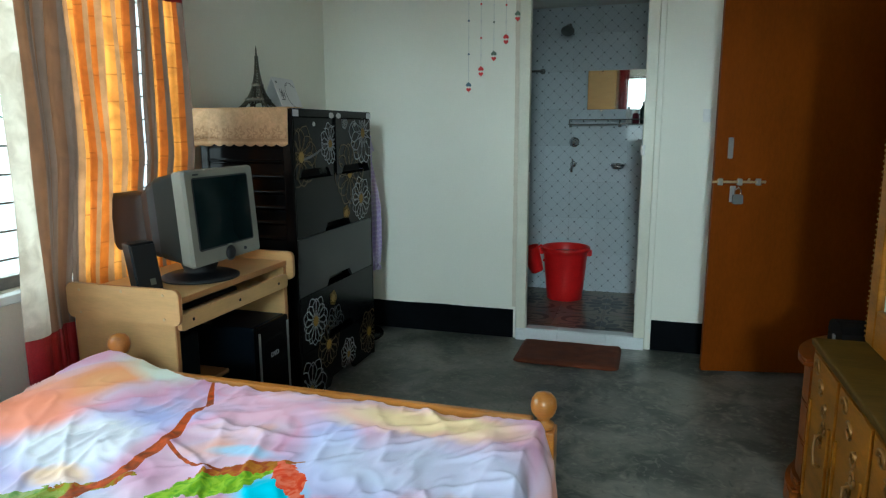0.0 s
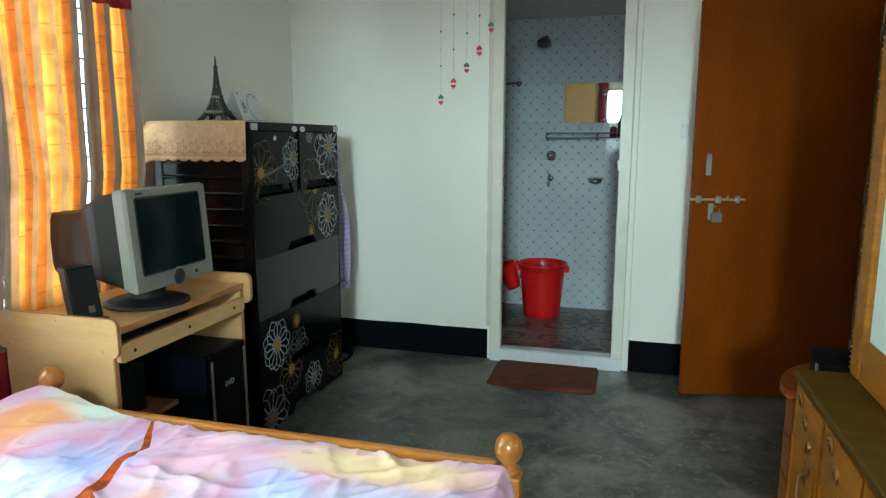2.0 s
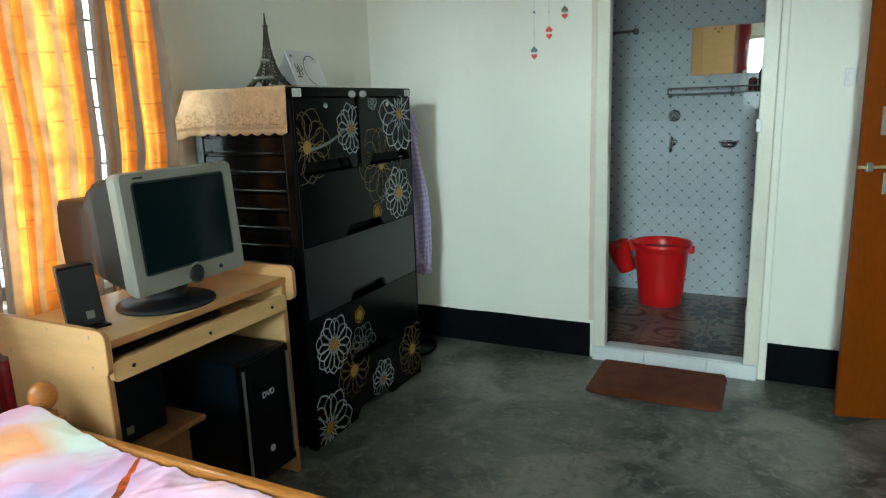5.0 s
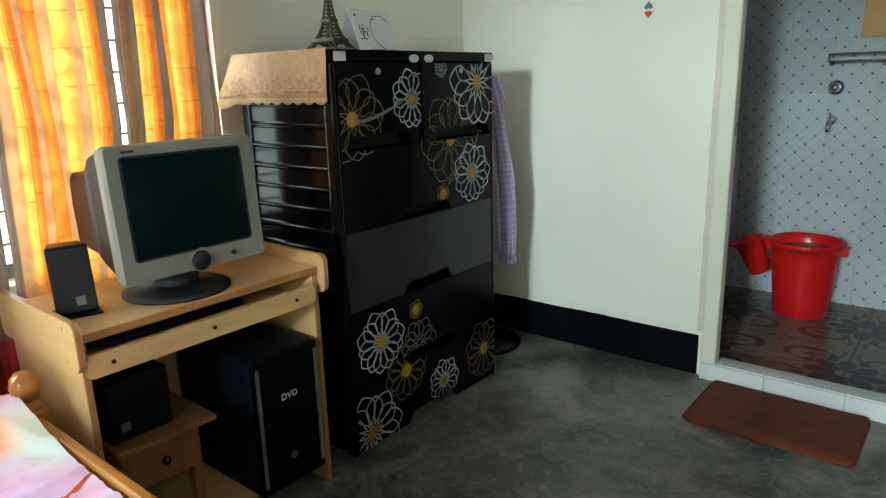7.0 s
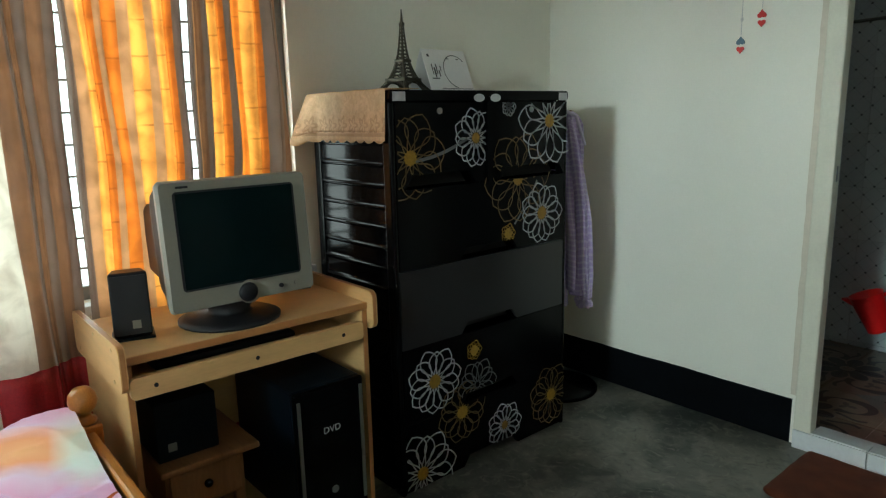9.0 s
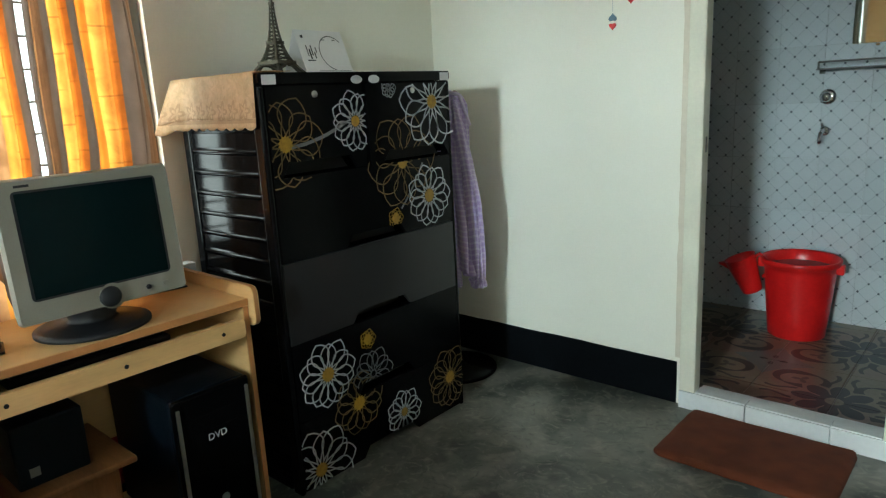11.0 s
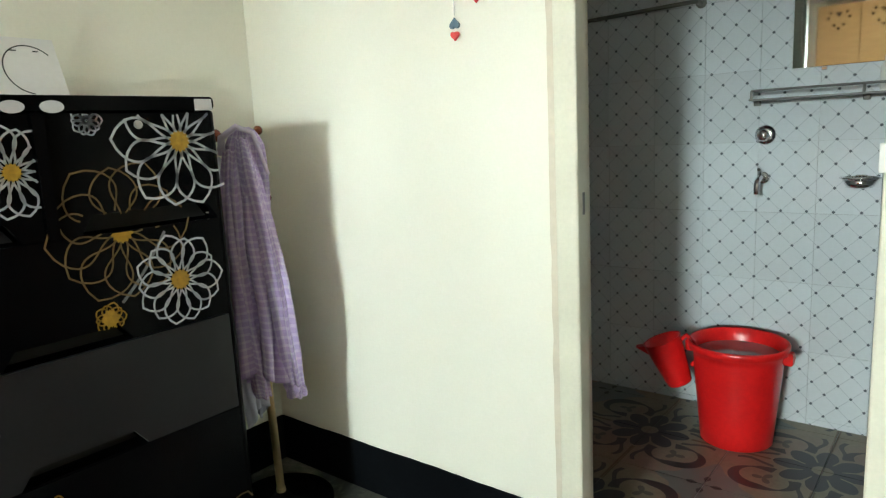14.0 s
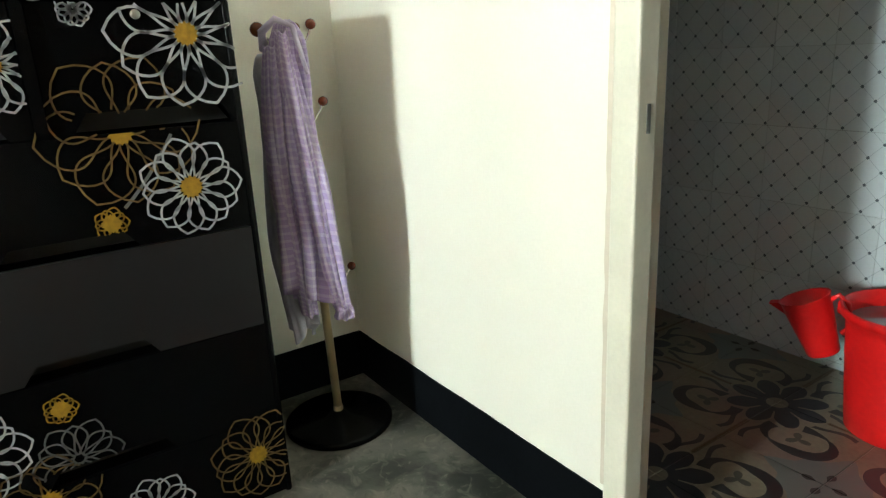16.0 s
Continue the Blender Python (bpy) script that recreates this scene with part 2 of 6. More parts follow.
def floor_tile():
    """Old-style patterned tile: cream ground, dark flowers with pale hearts, grey-blue diamonds with four dots, dark curling scrolls."""
    m = mat("patterned_floor_tile", (0.21, 0.185, 0.13), 0.33, var=0.16, scale=7, bump=0.02)
    nt, bs, old = base_of(m)
    pos, p = position_xyz(nt)
    ORIGIN, SIZE = TILE_AT, TILE_SIZE

    def M(op, a, b=None, c=None):
        return math_node(nt, op, a, b, c)

    def cell(axis, shift):
        return M("SUBTRACT", M("FRACT", M("DIVIDE", M("ADD", p[axis], 20 * SIZE - ORIGIN[axis] + (0.5 + shift) * SIZE), SIZE)), 0.5)

    def polar(fx, fy):
        return M("SQRT", M("ADD", M("MULTIPLY", fx, fx), M("MULTIPLY", fy, fy))), M("ARCTAN2", fy, fx)

    fx, fy = cell(0, 0.0), cell(1, 0.0)
    r, a = polar(fx, fy)
    gx, gy = cell(0, 0.5), cell(1, 0.5)
    q, b = polar(gx, gy)
    c = old
    # warm and rosy patches
    c = mix_colour(nt, M("MULTIPLY", ramp_node(nt, noise_node(nt, pos, 3.0, 2), [(0.45, (0, 0, 0)), (0.65, (1, 1, 1))]), 0.5), c, (0.24, 0.13, 0.12))
    # grey-blue diamonds
    dia = M("ADD", M("ABSOLUTE", gx), M("ABSOLUTE", gy))
    wavy = M("MULTIPLY_ADD", M("COSINE", M("MULTIPLY", b, 8.0)), 0.018, 0.26)
    c = mix_colour(nt, M("MULTIPLY", M("LESS_THAN", dia, wavy), 0.85), c, (0.13, 0.16, 0.155))
    dots = M("LESS_THAN", M("ABSOLUTE", M("SUBTRACT", q, 0.065)), M("MULTIPLY_ADD", M("COSINE", M("MULTIPLY", b, 4.0)), 0.05, -0.018))
    c = mix_colour(nt, dots, c, (0.020, 0.022, 0.020))
    # curling scrolls: paired arcs round the middle of each side
    hx, hy = M("SUBTRACT", M("ABSOLUTE", fx), 0.25), M("SUBTRACT", M("ABSOLUTE", fy), 0.25)
    rr, aa = polar(hx, hy)
    thick = M("MULTIPLY_ADD", M("ABSOLUTE", M("SINE", M("MULTIPLY_ADD", aa, 1.0, 0.8))), 0.030, 0.006)
    arc = M("LESS_THAN", M("ABSOLUTE", M("SUBTRACT", rr, M("MULTIPLY_ADD", M("COSINE", M("MULTIPLY", aa, 2.0)), 0.022, 0.135))), thick)
    arc = M("MULTIPLY", arc, M("GREATER_THAN", M("ABSOLUTE", M("SUBTRACT", aa, -2.35)), 0.5))
    c = mix_colour(nt, M("MULTIPLY", arc, 0.95), c, (0.016, 0.016, 0.020))
    bud = M("LESS_THAN", rr, M("MULTIPLY_ADD", M("COSINE", M("MULTIPLY", aa, 3.0)), 0.025, 0.038))
    c = mix_colour(nt, M("MULTIPLY", bud, 0.8), c, (0.050, 0.050, 0.045))
    # thin brown cross lines between the flowers
    axis = M("MINIMUM", M("ABSOLUTE", fx), M("ABSOLUTE", fy))
    c = mix_colour(nt, M("MULTIPLY", M("LESS_THAN", axis, 0.012), M("MULTIPLY", M("GREATER_THAN", r, 0.27), 0.7)), c, (0.10, 0.055, 0.02))
    stems = M("LESS_THAN", M("ABSOLUTE", M("SUBTRACT", axis, M("MULTIPLY_ADD", M("COSINE", M("MULTIPLY", r, 25.0)), 0.020, 0.062))), 0.014)
    c = mix_colour(nt, M("MULTIPLY", M("MULTIPLY", stems, M("GREATER_THAN", r, 0.25)), M("MULTIPLY", M("LESS_THAN", r, 0.44), 0.9)), c, (0.018, 0.018, 0.022))
    # flowers
    petals = M("MULTIPLY_ADD", M("ABSOLUTE", M("COSINE", M("MULTIPLY", a, 4.0))), 0.10, 0.155)
    gap = M("GREATER_THAN", M("ABSOLUTE", M("COSINE", M("MULTIPLY", a, 4.0))), 0.16)
    fl = M("MULTIPLY", M("LESS_THAN", r, petals), M("MAXIMUM", gap, M("LESS_THAN", r, 0.10)))
    c = mix_colour(nt, M("MULTIPLY", fl, 0.96), c, (0.017, 0.021, 0.030))
    c = mix_colour(nt, M("LESS_THAN", r, 0.055), c, (0.20, 0.18, 0.13))
    nt.links.new(c, bs.inputs["Base Color"])
    return m


def bed_print():
    """Pastel sky print with a brown branch, green leaves and turquoise patches."""
    m = mat("printed_bed_cotton", (0.7, 0.55, 0.6), 0.85, var=0.05, scale=10, fine=260, bump=0.08)
    nt, bs, old = base_of(m)
    pos, p = position_xyz(nt)
    n1 = noise_node(nt, pos, 1.9, 3, 0.5)
    c = ramp_node(nt, n1, [(0.28, (0.40, 0.44, 0.70)), (0.40, (0.52, 0.50, 0.72)), (0.48, (0.62, 0.38, 0.52)), (0.56, (0.66, 0.52, 0.62)), (0.66, (0.74, 0.40, 0.26)), (0.78, (0.78, 0.55, 0.32))])
    flat = nt.nodes.new("ShaderNodeCombineXYZ")
    wob = noise_node(nt, pos, 7.0, 3)
    nt.links.new(math_node(nt, "MULTIPLY_ADD", wob, 0.06, math_node(nt, "SUBTRACT", p[0], 0.03)), flat.inputs[0])
    nt.links.new(math_node(nt, "MULTIPLY_ADD", wob, -0.06, math_node(nt, "ADD", p[1], 0.03)), flat.inputs[1])

    def near_segment(ax, ay, bx, by, wa, wb):
        dx, dy = bx - ax, by - ay
        inv = 1.0 / (dx * dx + dy * dy)
        s = flat.inputs[0].links[0].from_socket, flat.inputs[1].links[0].from_socket
        qx, qy = math_node(nt, "SUBTRACT", s[0], ax), math_node(nt, "SUBTRACT", s[1], ay)
        h = math_node(nt, "MULTIPLY", math_node(nt, "MULTIPLY_ADD", qx, dx, math_node(nt, "MULTIPLY", qy, dy)), inv)
        h = math_node(nt, "MINIMUM", math_node(nt, "MAXIMUM", h, 0.0), 1.0)
        ex = math_node(nt, "MULTIPLY_ADD", h, -dx, qx)
        ey = math_node(nt, "MULTIPLY_ADD", h, -dy, qy)
        d = math_node(nt, "SQRT", math_node(nt, "MULTIPLY_ADD", ex, ex, math_node(nt, "MULTIPLY", ey, ey)))
        return math_node(nt, "LESS_THAN", d, math_node(nt, "MULTIPLY_ADD", h, wb - wa, wa))

    def blot(col, x, y, rx, ry, amount):
        nonlocal c
        s = flat.inputs[0].links[0].from_socket, flat.inputs[1].links[0].from_socket
        ex = math_node(nt, "DIVIDE", math_node(nt, "SUBTRACT", s[0], x), rx)
        ey = math_node(nt, "DIVIDE", math_node(nt, "SUBTRACT", s[1], y), ry)
        d = math_node(nt, "SQRT", math_node(nt, "MULTIPLY_ADD", ex, ex, math_node(nt, "MULTIPLY", ey, ey)))
        d = math_node(nt, "MULTIPLY_ADD", n1, 1.2, math_node(nt, "SUBTRACT", d, 0.6))
        f = ramp_node(nt, d, [(0.45, (1, 1, 1)), (1.0, (0, 0, 0))])
        c = mix_colour(nt, math_node(nt, "MULTIPLY", f, amount), c, col)

    blot((0.95, 0.74, 0.50), -0.42, 2.49, 0.34, 0.12, 1.0)
    blot((0.66, 0.70, 0.88), -0.30, 2.24, 0.42, 0.20, 0.85)
    blot((0.86, 0.40, 0.30), -1.56, 2.22, 0.22, 0.22, 0.95)
    blot((0.66, 0.76, 0.70), -1.40, 2.56, 0.18, 0.10, 0.8)
    blot((0.84, 0.86, 0.92), -1.25, 2.10, 0.20, 0.16, 0.85)
    blot((0.92, 0.66, 0.42), -1.17, 1.95, 0.09, 0.06, 0.8)
    blot((0.78, 0.52, 0.62), -0.92, 2.44, 0.26, 0.15, 0.7)
    blot((0.46, 0.68, 0.86), -0.82, 2.18, 0.13, 0.04, 0.8)
    blot((0.16, 0.60, 0.76), -0.645, 2.02, 0.10, 0.08, 0.95)
    blot((0.78, 0.78, 0.86), -0.95, 1.75, 0.40, 0.25, 0.6)
    rag = math_node(nt, "SUBTRACT", noise_node(nt, pos, 42.0, 3), 0.5)

    def leaf(ax, ay, bx, by, width, amount, dark, light):
        """A pointed leaf with a ragged edge and a streaky two-tone blade."""
        nonlocal c
        dx, dy = bx - ax, by - ay
        ln = math.hypot(dx, dy)
        s = flat.inputs[0].links[0].from_socket, flat.inputs[1].links[0].from_socket
        qx, qy = math_node(nt, "SUBTRACT", s[0], ax), math_node(nt, "SUBTRACT", s[1], ay)
        h = math_node(nt, "MULTIPLY_ADD", qx, dx / ln ** 2, math_node(nt, "MULTIPLY", qy, dy / ln ** 2))
        d = math_node(nt, "ABSOLUTE", math_node(nt, "MULTIPLY_ADD", qx, -dy / ln, math_node(nt, "MULTIPLY", qy, dx / ln)))
        hh = math_node(nt, "MINIMUM", math_node(nt, "MAXIMUM", h, 0.0), 1.0)
        half = math_node(nt, "MULTIPLY", math_node(nt, "SINE", math_node(nt, "MULTIPLY", hh, math.pi)), width)
        half = math_node(nt, "MULTIPLY_ADD", rag, 0.045, half)
        inside = math_node(nt, "MULTIPLY", math_node(nt, "LESS_THAN", d, half), math_node(nt, "MULTIPLY", math_node(nt, "GREATER_THAN", h, 0.0), math_node(nt, "LESS_THAN", h, 1.0)))
        tone = ramp_node(nt, noise_node(nt, pos, 26.0, 4, 1.5), [(0.38, dark), (0.60, light)])
        c = mix_colour(nt, math_node(nt, "MULTIPLY", inside, amount), c, tone)

    leaf(-0.90, 1.93, -0.66, 2.13, 0.055, 1.0, (0.14, 0.32, 0.03), (0.34, 0.48, 0.10))
    leaf(-0.86, 2.03, -0.62, 2.18, 0.030, 1.0, (0.30, 0.07, 0.03), (0.42, 0.20, 0.07))
    leaf(-0.69, 2.16, -0.56, 2.02, 0.034, 1.0, (0.62, 0.10, 0.07), (0.72, 0.26, 0.20))
    leaf(-1.16, 1.85, -0.98, 2.00, 0.030, 1.0, (0.36, 0.08, 0.03), (0.26, 0.30, 0.06))
    leaf(-1.30, 1.72, -1.02, 1.93, 0.045, 0.9, (0.12, 0.26, 0.04), (0.32, 0.36, 0.12))
    bark = ramp_node(nt, noise_node(nt, pos, 24.0, 4, 1.0), [(0.35, (0.20, 0.06, 0.03)), (0.62, (0.50, 0.12, 0.06))])
    for ax, ay, bx, by, wa, wb in ((-1.20, 2.60, -1.165, 2.54, 0.003, 0.006), (-1.165, 2.54, -1.095, 2.43, 0.008, 0.011), (-1.095, 2.43, -1.045, 2.205, 0.012, 0.015), (-1.045, 2.205, -1.025, 2.0, 0.015, 0.018),
                (-1.025, 2.0, -1.07, 1.88, 0.020, 0.024), (-1.07, 1.88, -1.10, 1.60, 0.024, 0.028), (-1.035, 2.17, -0.885, 2.085, 0.005, 0.006), (-0.885, 2.085, -0.80, 2.08, 0.005, 0.007)):
        c = mix_colour(nt, near_segment(ax, ay, bx, by, wa, wb), c, bark)
    hs = nt.nodes.new("ShaderNodeHueSaturation")
    hs.inputs["Saturation"].default_value, hs.inputs["Value"].default_value = 1.22, 1.24
    nt.links.new(c, hs.inputs["Color"])
    c = hs.outputs[0]
    nt.links.new(c, bs.inputs["Base Color"])
    return m


def curtain_cloth():
    """Thin striped curtain: daylight glows through its orange stripes, hardly through the grey ones."""
    m = mat("striped_curtain_cloth", (0.60, 0.31, 0.12), 0.7, var=0.10, scale=9, fine=140, bump=0.25)
    nt, bs, old = base_of(m)
    pos, p = position_xyz(nt)
    uv = nt.nodes.new("ShaderNodeUVMap")
    su = nt.nodes.new("ShaderNodeSeparateXYZ")
    nt.links.new(uv.outputs[0], su.inputs[0])
    kind, seed = su.outputs[0], su.outputs[1]

    def stripes(colours):
        n = ramp_node(nt, kind, [(k / 6, c) for k, c in enumerate(colours)])
        n.node.color_ramp.interpolation = "CONSTANT"
        return n

    # stripe kinds: bright orange, deep orange, peach, grey, white lining, brown
    face = stripes(((0.62, 0.33, 0.11), (0.50, 0.20, 0.06), (0.60, 0.40, 0.24), (0.40, 0.34, 0.29), (0.74, 0.70, 0.61), (0.36, 0.25, 0.18)))
    glowing = stripes(((0.78, 0.31, 0.05), (0.56, 0.15, 0.016), (0.38, 0.19, 0.08), (0.085, 0.055, 0.04), (0.50, 0.46, 0.38), (0.11, 0.050, 0.022)))
    # shadows of the grille bars, painted as short dark cross lines, set off from stripe to stripe
    wob = noise_node(nt, pos, 7.0, 2)
    band = math_node(nt, "FRACT", math_node(nt, "ADD", math_node(nt, "DIVIDE", p[2], 0.104), math_node(nt, "MULTIPLY_ADD", wob, 0.12, seed)))
    thin = math_node(nt, "MULTIPLY", math_node(nt, "LESS_THAN", band, 0.055), math_node(nt, "MULTIPLY", math_node(nt, "LESS_THAN", kind, 0.30), ramp_node(nt, noise_node(nt, pos, 11.0, 1), [(0.42, (0, 0, 0)), (0.52, (1, 1, 1))])))
    # broad uneven patches in the weave
    blotch = ramp_node(nt, noise_node(nt, pos, 16.0, 4, 0.6), [(0.35, (0.62, 0.56, 0.50)), (0.62, (1.15, 1.12, 1.10))])
    weave = nt.nodes.new("ShaderNodeMix")
    weave.data_type, weave.blend_type = "RGBA", "MULTIPLY"
    weave.inputs[0].default_value = 1.0
    nt.links.new(glowing, weave.inputs[6])
    nt.links.new(blotch, weave.inputs[7])
    nt.links.new(mix_colour(nt, math_node(nt, "MULTIPLY", thin, 0.5), face, (0.22, 0.09, 0.03)), bs.inputs["Base Color"])
    tr = nt.nodes.new("ShaderNodeBsdfTranslucent")
    nt.links.new(mix_colour(nt, math_node(nt, "MULTIPLY", thin, 0.48), weave.outputs[2], (0.20, 0.06, 0.012)), tr.inputs[0])
    mx = nt.nodes.new("ShaderNodeMixShader")
    mx.inputs[0].default_value = 0.55
    out = nt.nodes["Material Output"]
    nt.links.new(bs.outputs[0], mx.inputs[1])
    nt.links.new(tr.outputs[0], mx.inputs[2])
    nt.links.new(mx.outputs[0], out.inputs[0])
    return m


def lace():
    """Peach lace runner with a darker figured border."""
    m = mat("peach_lace", (0.68, 0.46, 0.25), 0.7, var=0.14, scale=20, fine=220, bump=0.5)
    nt, bs, old = base_of(m)
    _, p = position_xyz(nt)
    fx = math_node(nt, "SUBTRACT", math_node(nt, "FRACT", math_node(nt, "DIVIDE", p[0], 0.066)), 0.5)
    fz = math_node(nt, "DIVIDE", math_node(nt, "SUBTRACT", p[2], 1.338), 0.075)
    r = math_node(nt, "SQRT", math_node(nt, "MULTIPLY_ADD", fx, fx, math_node(nt, "MULTIPLY", fz, fz)))
    ang = math_node(nt, "ARCTAN2", fz, fx)
    rose = math_node(nt, "ABSOLUTE", math_node(nt, "SUBTRACT", r, math_node(nt, "MULTIPLY_ADD", math_node(nt, "COSINE", math_node(nt, "MULTIPLY", ang, 5.0)), 0.12, 0.28)))
    fig = math_node(nt, "MULTIPLY", math_node(nt, "LESS_THAN", rose, 0.09), 0.46)
    weave = ramp_node(nt, noise_node(nt, position_xyz(nt)[0], 48.0, 5, 1.0), [(0.40, (0, 0, 0)), (0.62, (1, 1, 1))])
    old = mix_colour(nt, math_node(nt, "MULTIPLY", weave, 0.35), old, (0.40, 0.20, 0.09))
    hem = math_node(nt, "MULTIPLY", math_node(nt, "LESS_THAN", math_node(nt, "ABSOLUTE", math_node(nt, "SUBTRACT", p[2], 1.306)), 0.006), 0.5)
    c = mix_colour(nt, math_node(nt, "MAXIMUM", fig, hem), old, (0.30, 0.13, 0.05))
    nt.links.new(c, bs.inputs["Base Color"])
    tr = nt.nodes.new("ShaderNodeBsdfTranslucent")
    nt.links.new(mix_colour(nt, 0.5, c, (0.80, 0.50, 0.16)), tr.inputs[0])
    mx = nt.nodes.new("ShaderNodeMixShader")
    mx.inputs[0].default_value = 0.40
    nt.links.new(bs.outputs[0], mx.inputs[1])
    nt.links.new(tr.outputs[0], mx.inputs[2])
    nt.links.new(mx.outputs[0], nt.nodes["Material Output"].inputs[0])
    return m


def shirt_cloth():
    m = mat("lavender_check_cotton", (0.47, 0.37, 0.66), 0.85, var=0.06, scale=12, fine=320, bump=0.35)
    nt, bs, old = base_of(m)
    uv = nt.nodes.new("ShaderNodeUVMap")
    su = nt.nodes.new("ShaderNodeSeparateXYZ")
    nt.links.new(uv.outputs[0], su.inputs[0])
    a = math_node(nt, "LESS_THAN", math_node(nt, "FRACT", math_node(nt, "MULTIPLY", su.outputs[0], 1.0)), 0.35)
    b = math_node(nt, "LESS_THAN", math_node(nt, "FRACT", math_node(nt, "MULTIPLY", su.outputs[1], 1.0)), 0.35)
    c = mix_colour(nt, math_node(nt, "MULTIPLY", math_node(nt, "ADD", a, b), 0.33), old, (0.80, 0.76, 0.86))
    nt.links.new(c, bs.inputs["Base Color"])
    return m


def mirror_glass():
    m = bpy.data.materials.new("mirror_silver")
    m.use_nodes = True
    bs = m.node_tree.nodes["Principled BSDF"]
    bs.inputs["Base Color"].default_value = (0.80, 0.86, 0.83, 1)
    bs.inputs["Metallic"].default_value, bs.inputs["Roughness"].default_value = 1.0, 0.03
    return m


def glow(name, colour, strength):
    m = bpy.data.materials.new(name)
    m.use_nodes = True
    nt = m.node_tree
    bs = nt.nodes["Principled BSDF"]
    bs.inputs["Base Color"].default_value = (*colour, 1)
    bs.inputs["Emission Color"].default_value = (*colour, 1)
    bs.inputs["Emission Strength"].default_value = strength
    return m


CEMENT, WALLTILE, FLOORTILE, BEDPRINT = cement(), wall_tile(), floor_tile(), bed_print()
CURTAIN, LACE, SHIRT, MIRROR = curtain_cloth(), lace(), shirt_cloth(), mirror_glass()
SKYGLOW = glow("bright_outdoors", (0.95, 1.0, 1.0), 4.0)
SKYGLOW_SOUTH = glow("bright_open_sky", (0.97, 1.0, 0.98), 19.0)

# ---- building helpers ----
def part(name, bm, material, parent=None, label="", smooth=False):
    me = bpy.data.meshes.new(name)
    bmesh.ops.recalc_face_normals(bm, faces=bm.faces[:])
    if smooth:
        for f in bm.faces:
            f.smooth = True
    bm.to_mesh(me)
    bm.free()
    me.materials.append(material)
    ob = new(name, me)
    if parent:
        ob.parent = parent
    if label:
        ob["label"] = label
    return ob


def thing(name, m, label, category, group="", kind=""):
    ob = new(name)
    ob.empty_display_size = 0.1
    ob.matrix_world = m
    return tagged(ob, label, category, group, kind)


def add_box(bm, x0, x1, y0, y1, z0, z1, bevel=0.0, segs=2):
    r = bmesh.ops.create_cube(bm, size=1)
    bmesh.ops.scale(bm, verts=r["verts"], vec=(x1 - x0, y1 - y0, z1 - z0))
    bmesh.ops.translate(bm, verts=r["verts"], vec=((x0 + x1) / 2, (y0 + y1) / 2, (z0 + z1) / 2))
    if bevel:
        es = list({e for v in r["verts"] for e in v.link_edges})
        bmesh.ops.bevel(bm, geom=es, offset=bevel, segments=segs, affect="EDGES", profile=0.5)
    return bm


def box(x0, x1, y0, y1, z0, z1, bevel=0.0, segs=2):
    return add_box(bmesh.new(), x0, x1, y0, y1, z0, z1, bevel, segs)


def add_lathe(bm, profile, n=32, cx=0.0, cy=0.0, closed=False, m=None):
    """Turns (radius, height) pairs round the z axis."""
    rings = []
    for r, z in profile:
        ring = []
        for i in range(n):
            a = 2 * math.pi * i / n
            v = Vector((cx + r * math.cos(a), cy + r * math.sin(a), z))
            ring.append(bm.verts.new(m @ v if m else v))
        rings.append(ring)
    for a, b in zip(rings, rings[1:]):
        for i in range(n):
            bm.faces.new((a[i], a[(i + 1) % n], b[(i + 1) % n], b[i]))
    if not closed:
        bm.faces.new(rings[0][::-1])
        bm.faces.new(rings[-1])
    return bm


def lathe(profile, n=32, cx=0.0, cy=0.0, m=None):
    return add_lathe(bmesh.new(), profile, n, cx, cy, m=m)


def add_tube(bm, points, r, n=8, r_end=None):
    pts = [Vector(p) for p in points]
    rings = []
    for i, p in enumerate(pts):
        d = (pts[min(i + 1, len(pts) - 1)] - pts[max(i - 1, 0)]).normalized()
        side = d.orthogonal() if abs(d.z) > 0.99 else d.cross(Vector((0, 0, 1)))
        side.normalize()
        up = side.cross(d)
        k = i / (len(pts) - 1)
        rr = r if r_end is None else r + (r_end - r) * k
        rings.append([bm.verts.new(p + rr * (math.cos(2 * math.pi * j / n) * side + math.sin(2 * math.pi * j / n) * up)) for j in range(n)])
    for a, b in zip(rings, rings[1:]):
        for j in range(n):
            bm.faces.new((a[j], a[(j + 1) % n], b[(j + 1) % n], b[j]))
    bm.faces.new(rings[0][::-1])
    bm.faces.new(rings[-1])
    return bm


def tube(points, r, n=8, r_end=None):
    return add_tube(bmesh.new(), points, r, n, r_end)


def ball(c, r, u=16, v=10):
    bm = bmesh.new()
    bmesh.ops.create_uvsphere(bm, u_segments=u, v_segments=v, radius=r)
    bmesh.ops.translate(bm, verts=bm.verts[:], vec=c)
    return bm


def add_prism(bm, outline, axis, a, b):
    """A flat outline pushed from a to b along an axis (0 x, 1 y, 2 z)."""
    def at(p, d):
        q = list(p)
        q.insert(axis, d)
        return bm.verts.new(q)
    lo, hi = [at(p, a) for p in outline], [at(p, b) for p in outline]
    n = len(outline)
    bm.faces.new(lo)
    bm.faces.new(hi[::-1])
    for i in range(n):
        bm.faces.new((lo[i], hi[i], hi[(i + 1) % n], lo[(i + 1) % n]))
    return bm


def prism(outline, axis, a, b, bevel=0.0):
    bm = add_prism(bmesh.new(), outline, axis, a, b)
    if bevel:
        bmesh.ops.bevel(bm, geom=bm.edges[:], offset=bevel, segments=2, affect="EDGES", profile=0.5)
    return bm


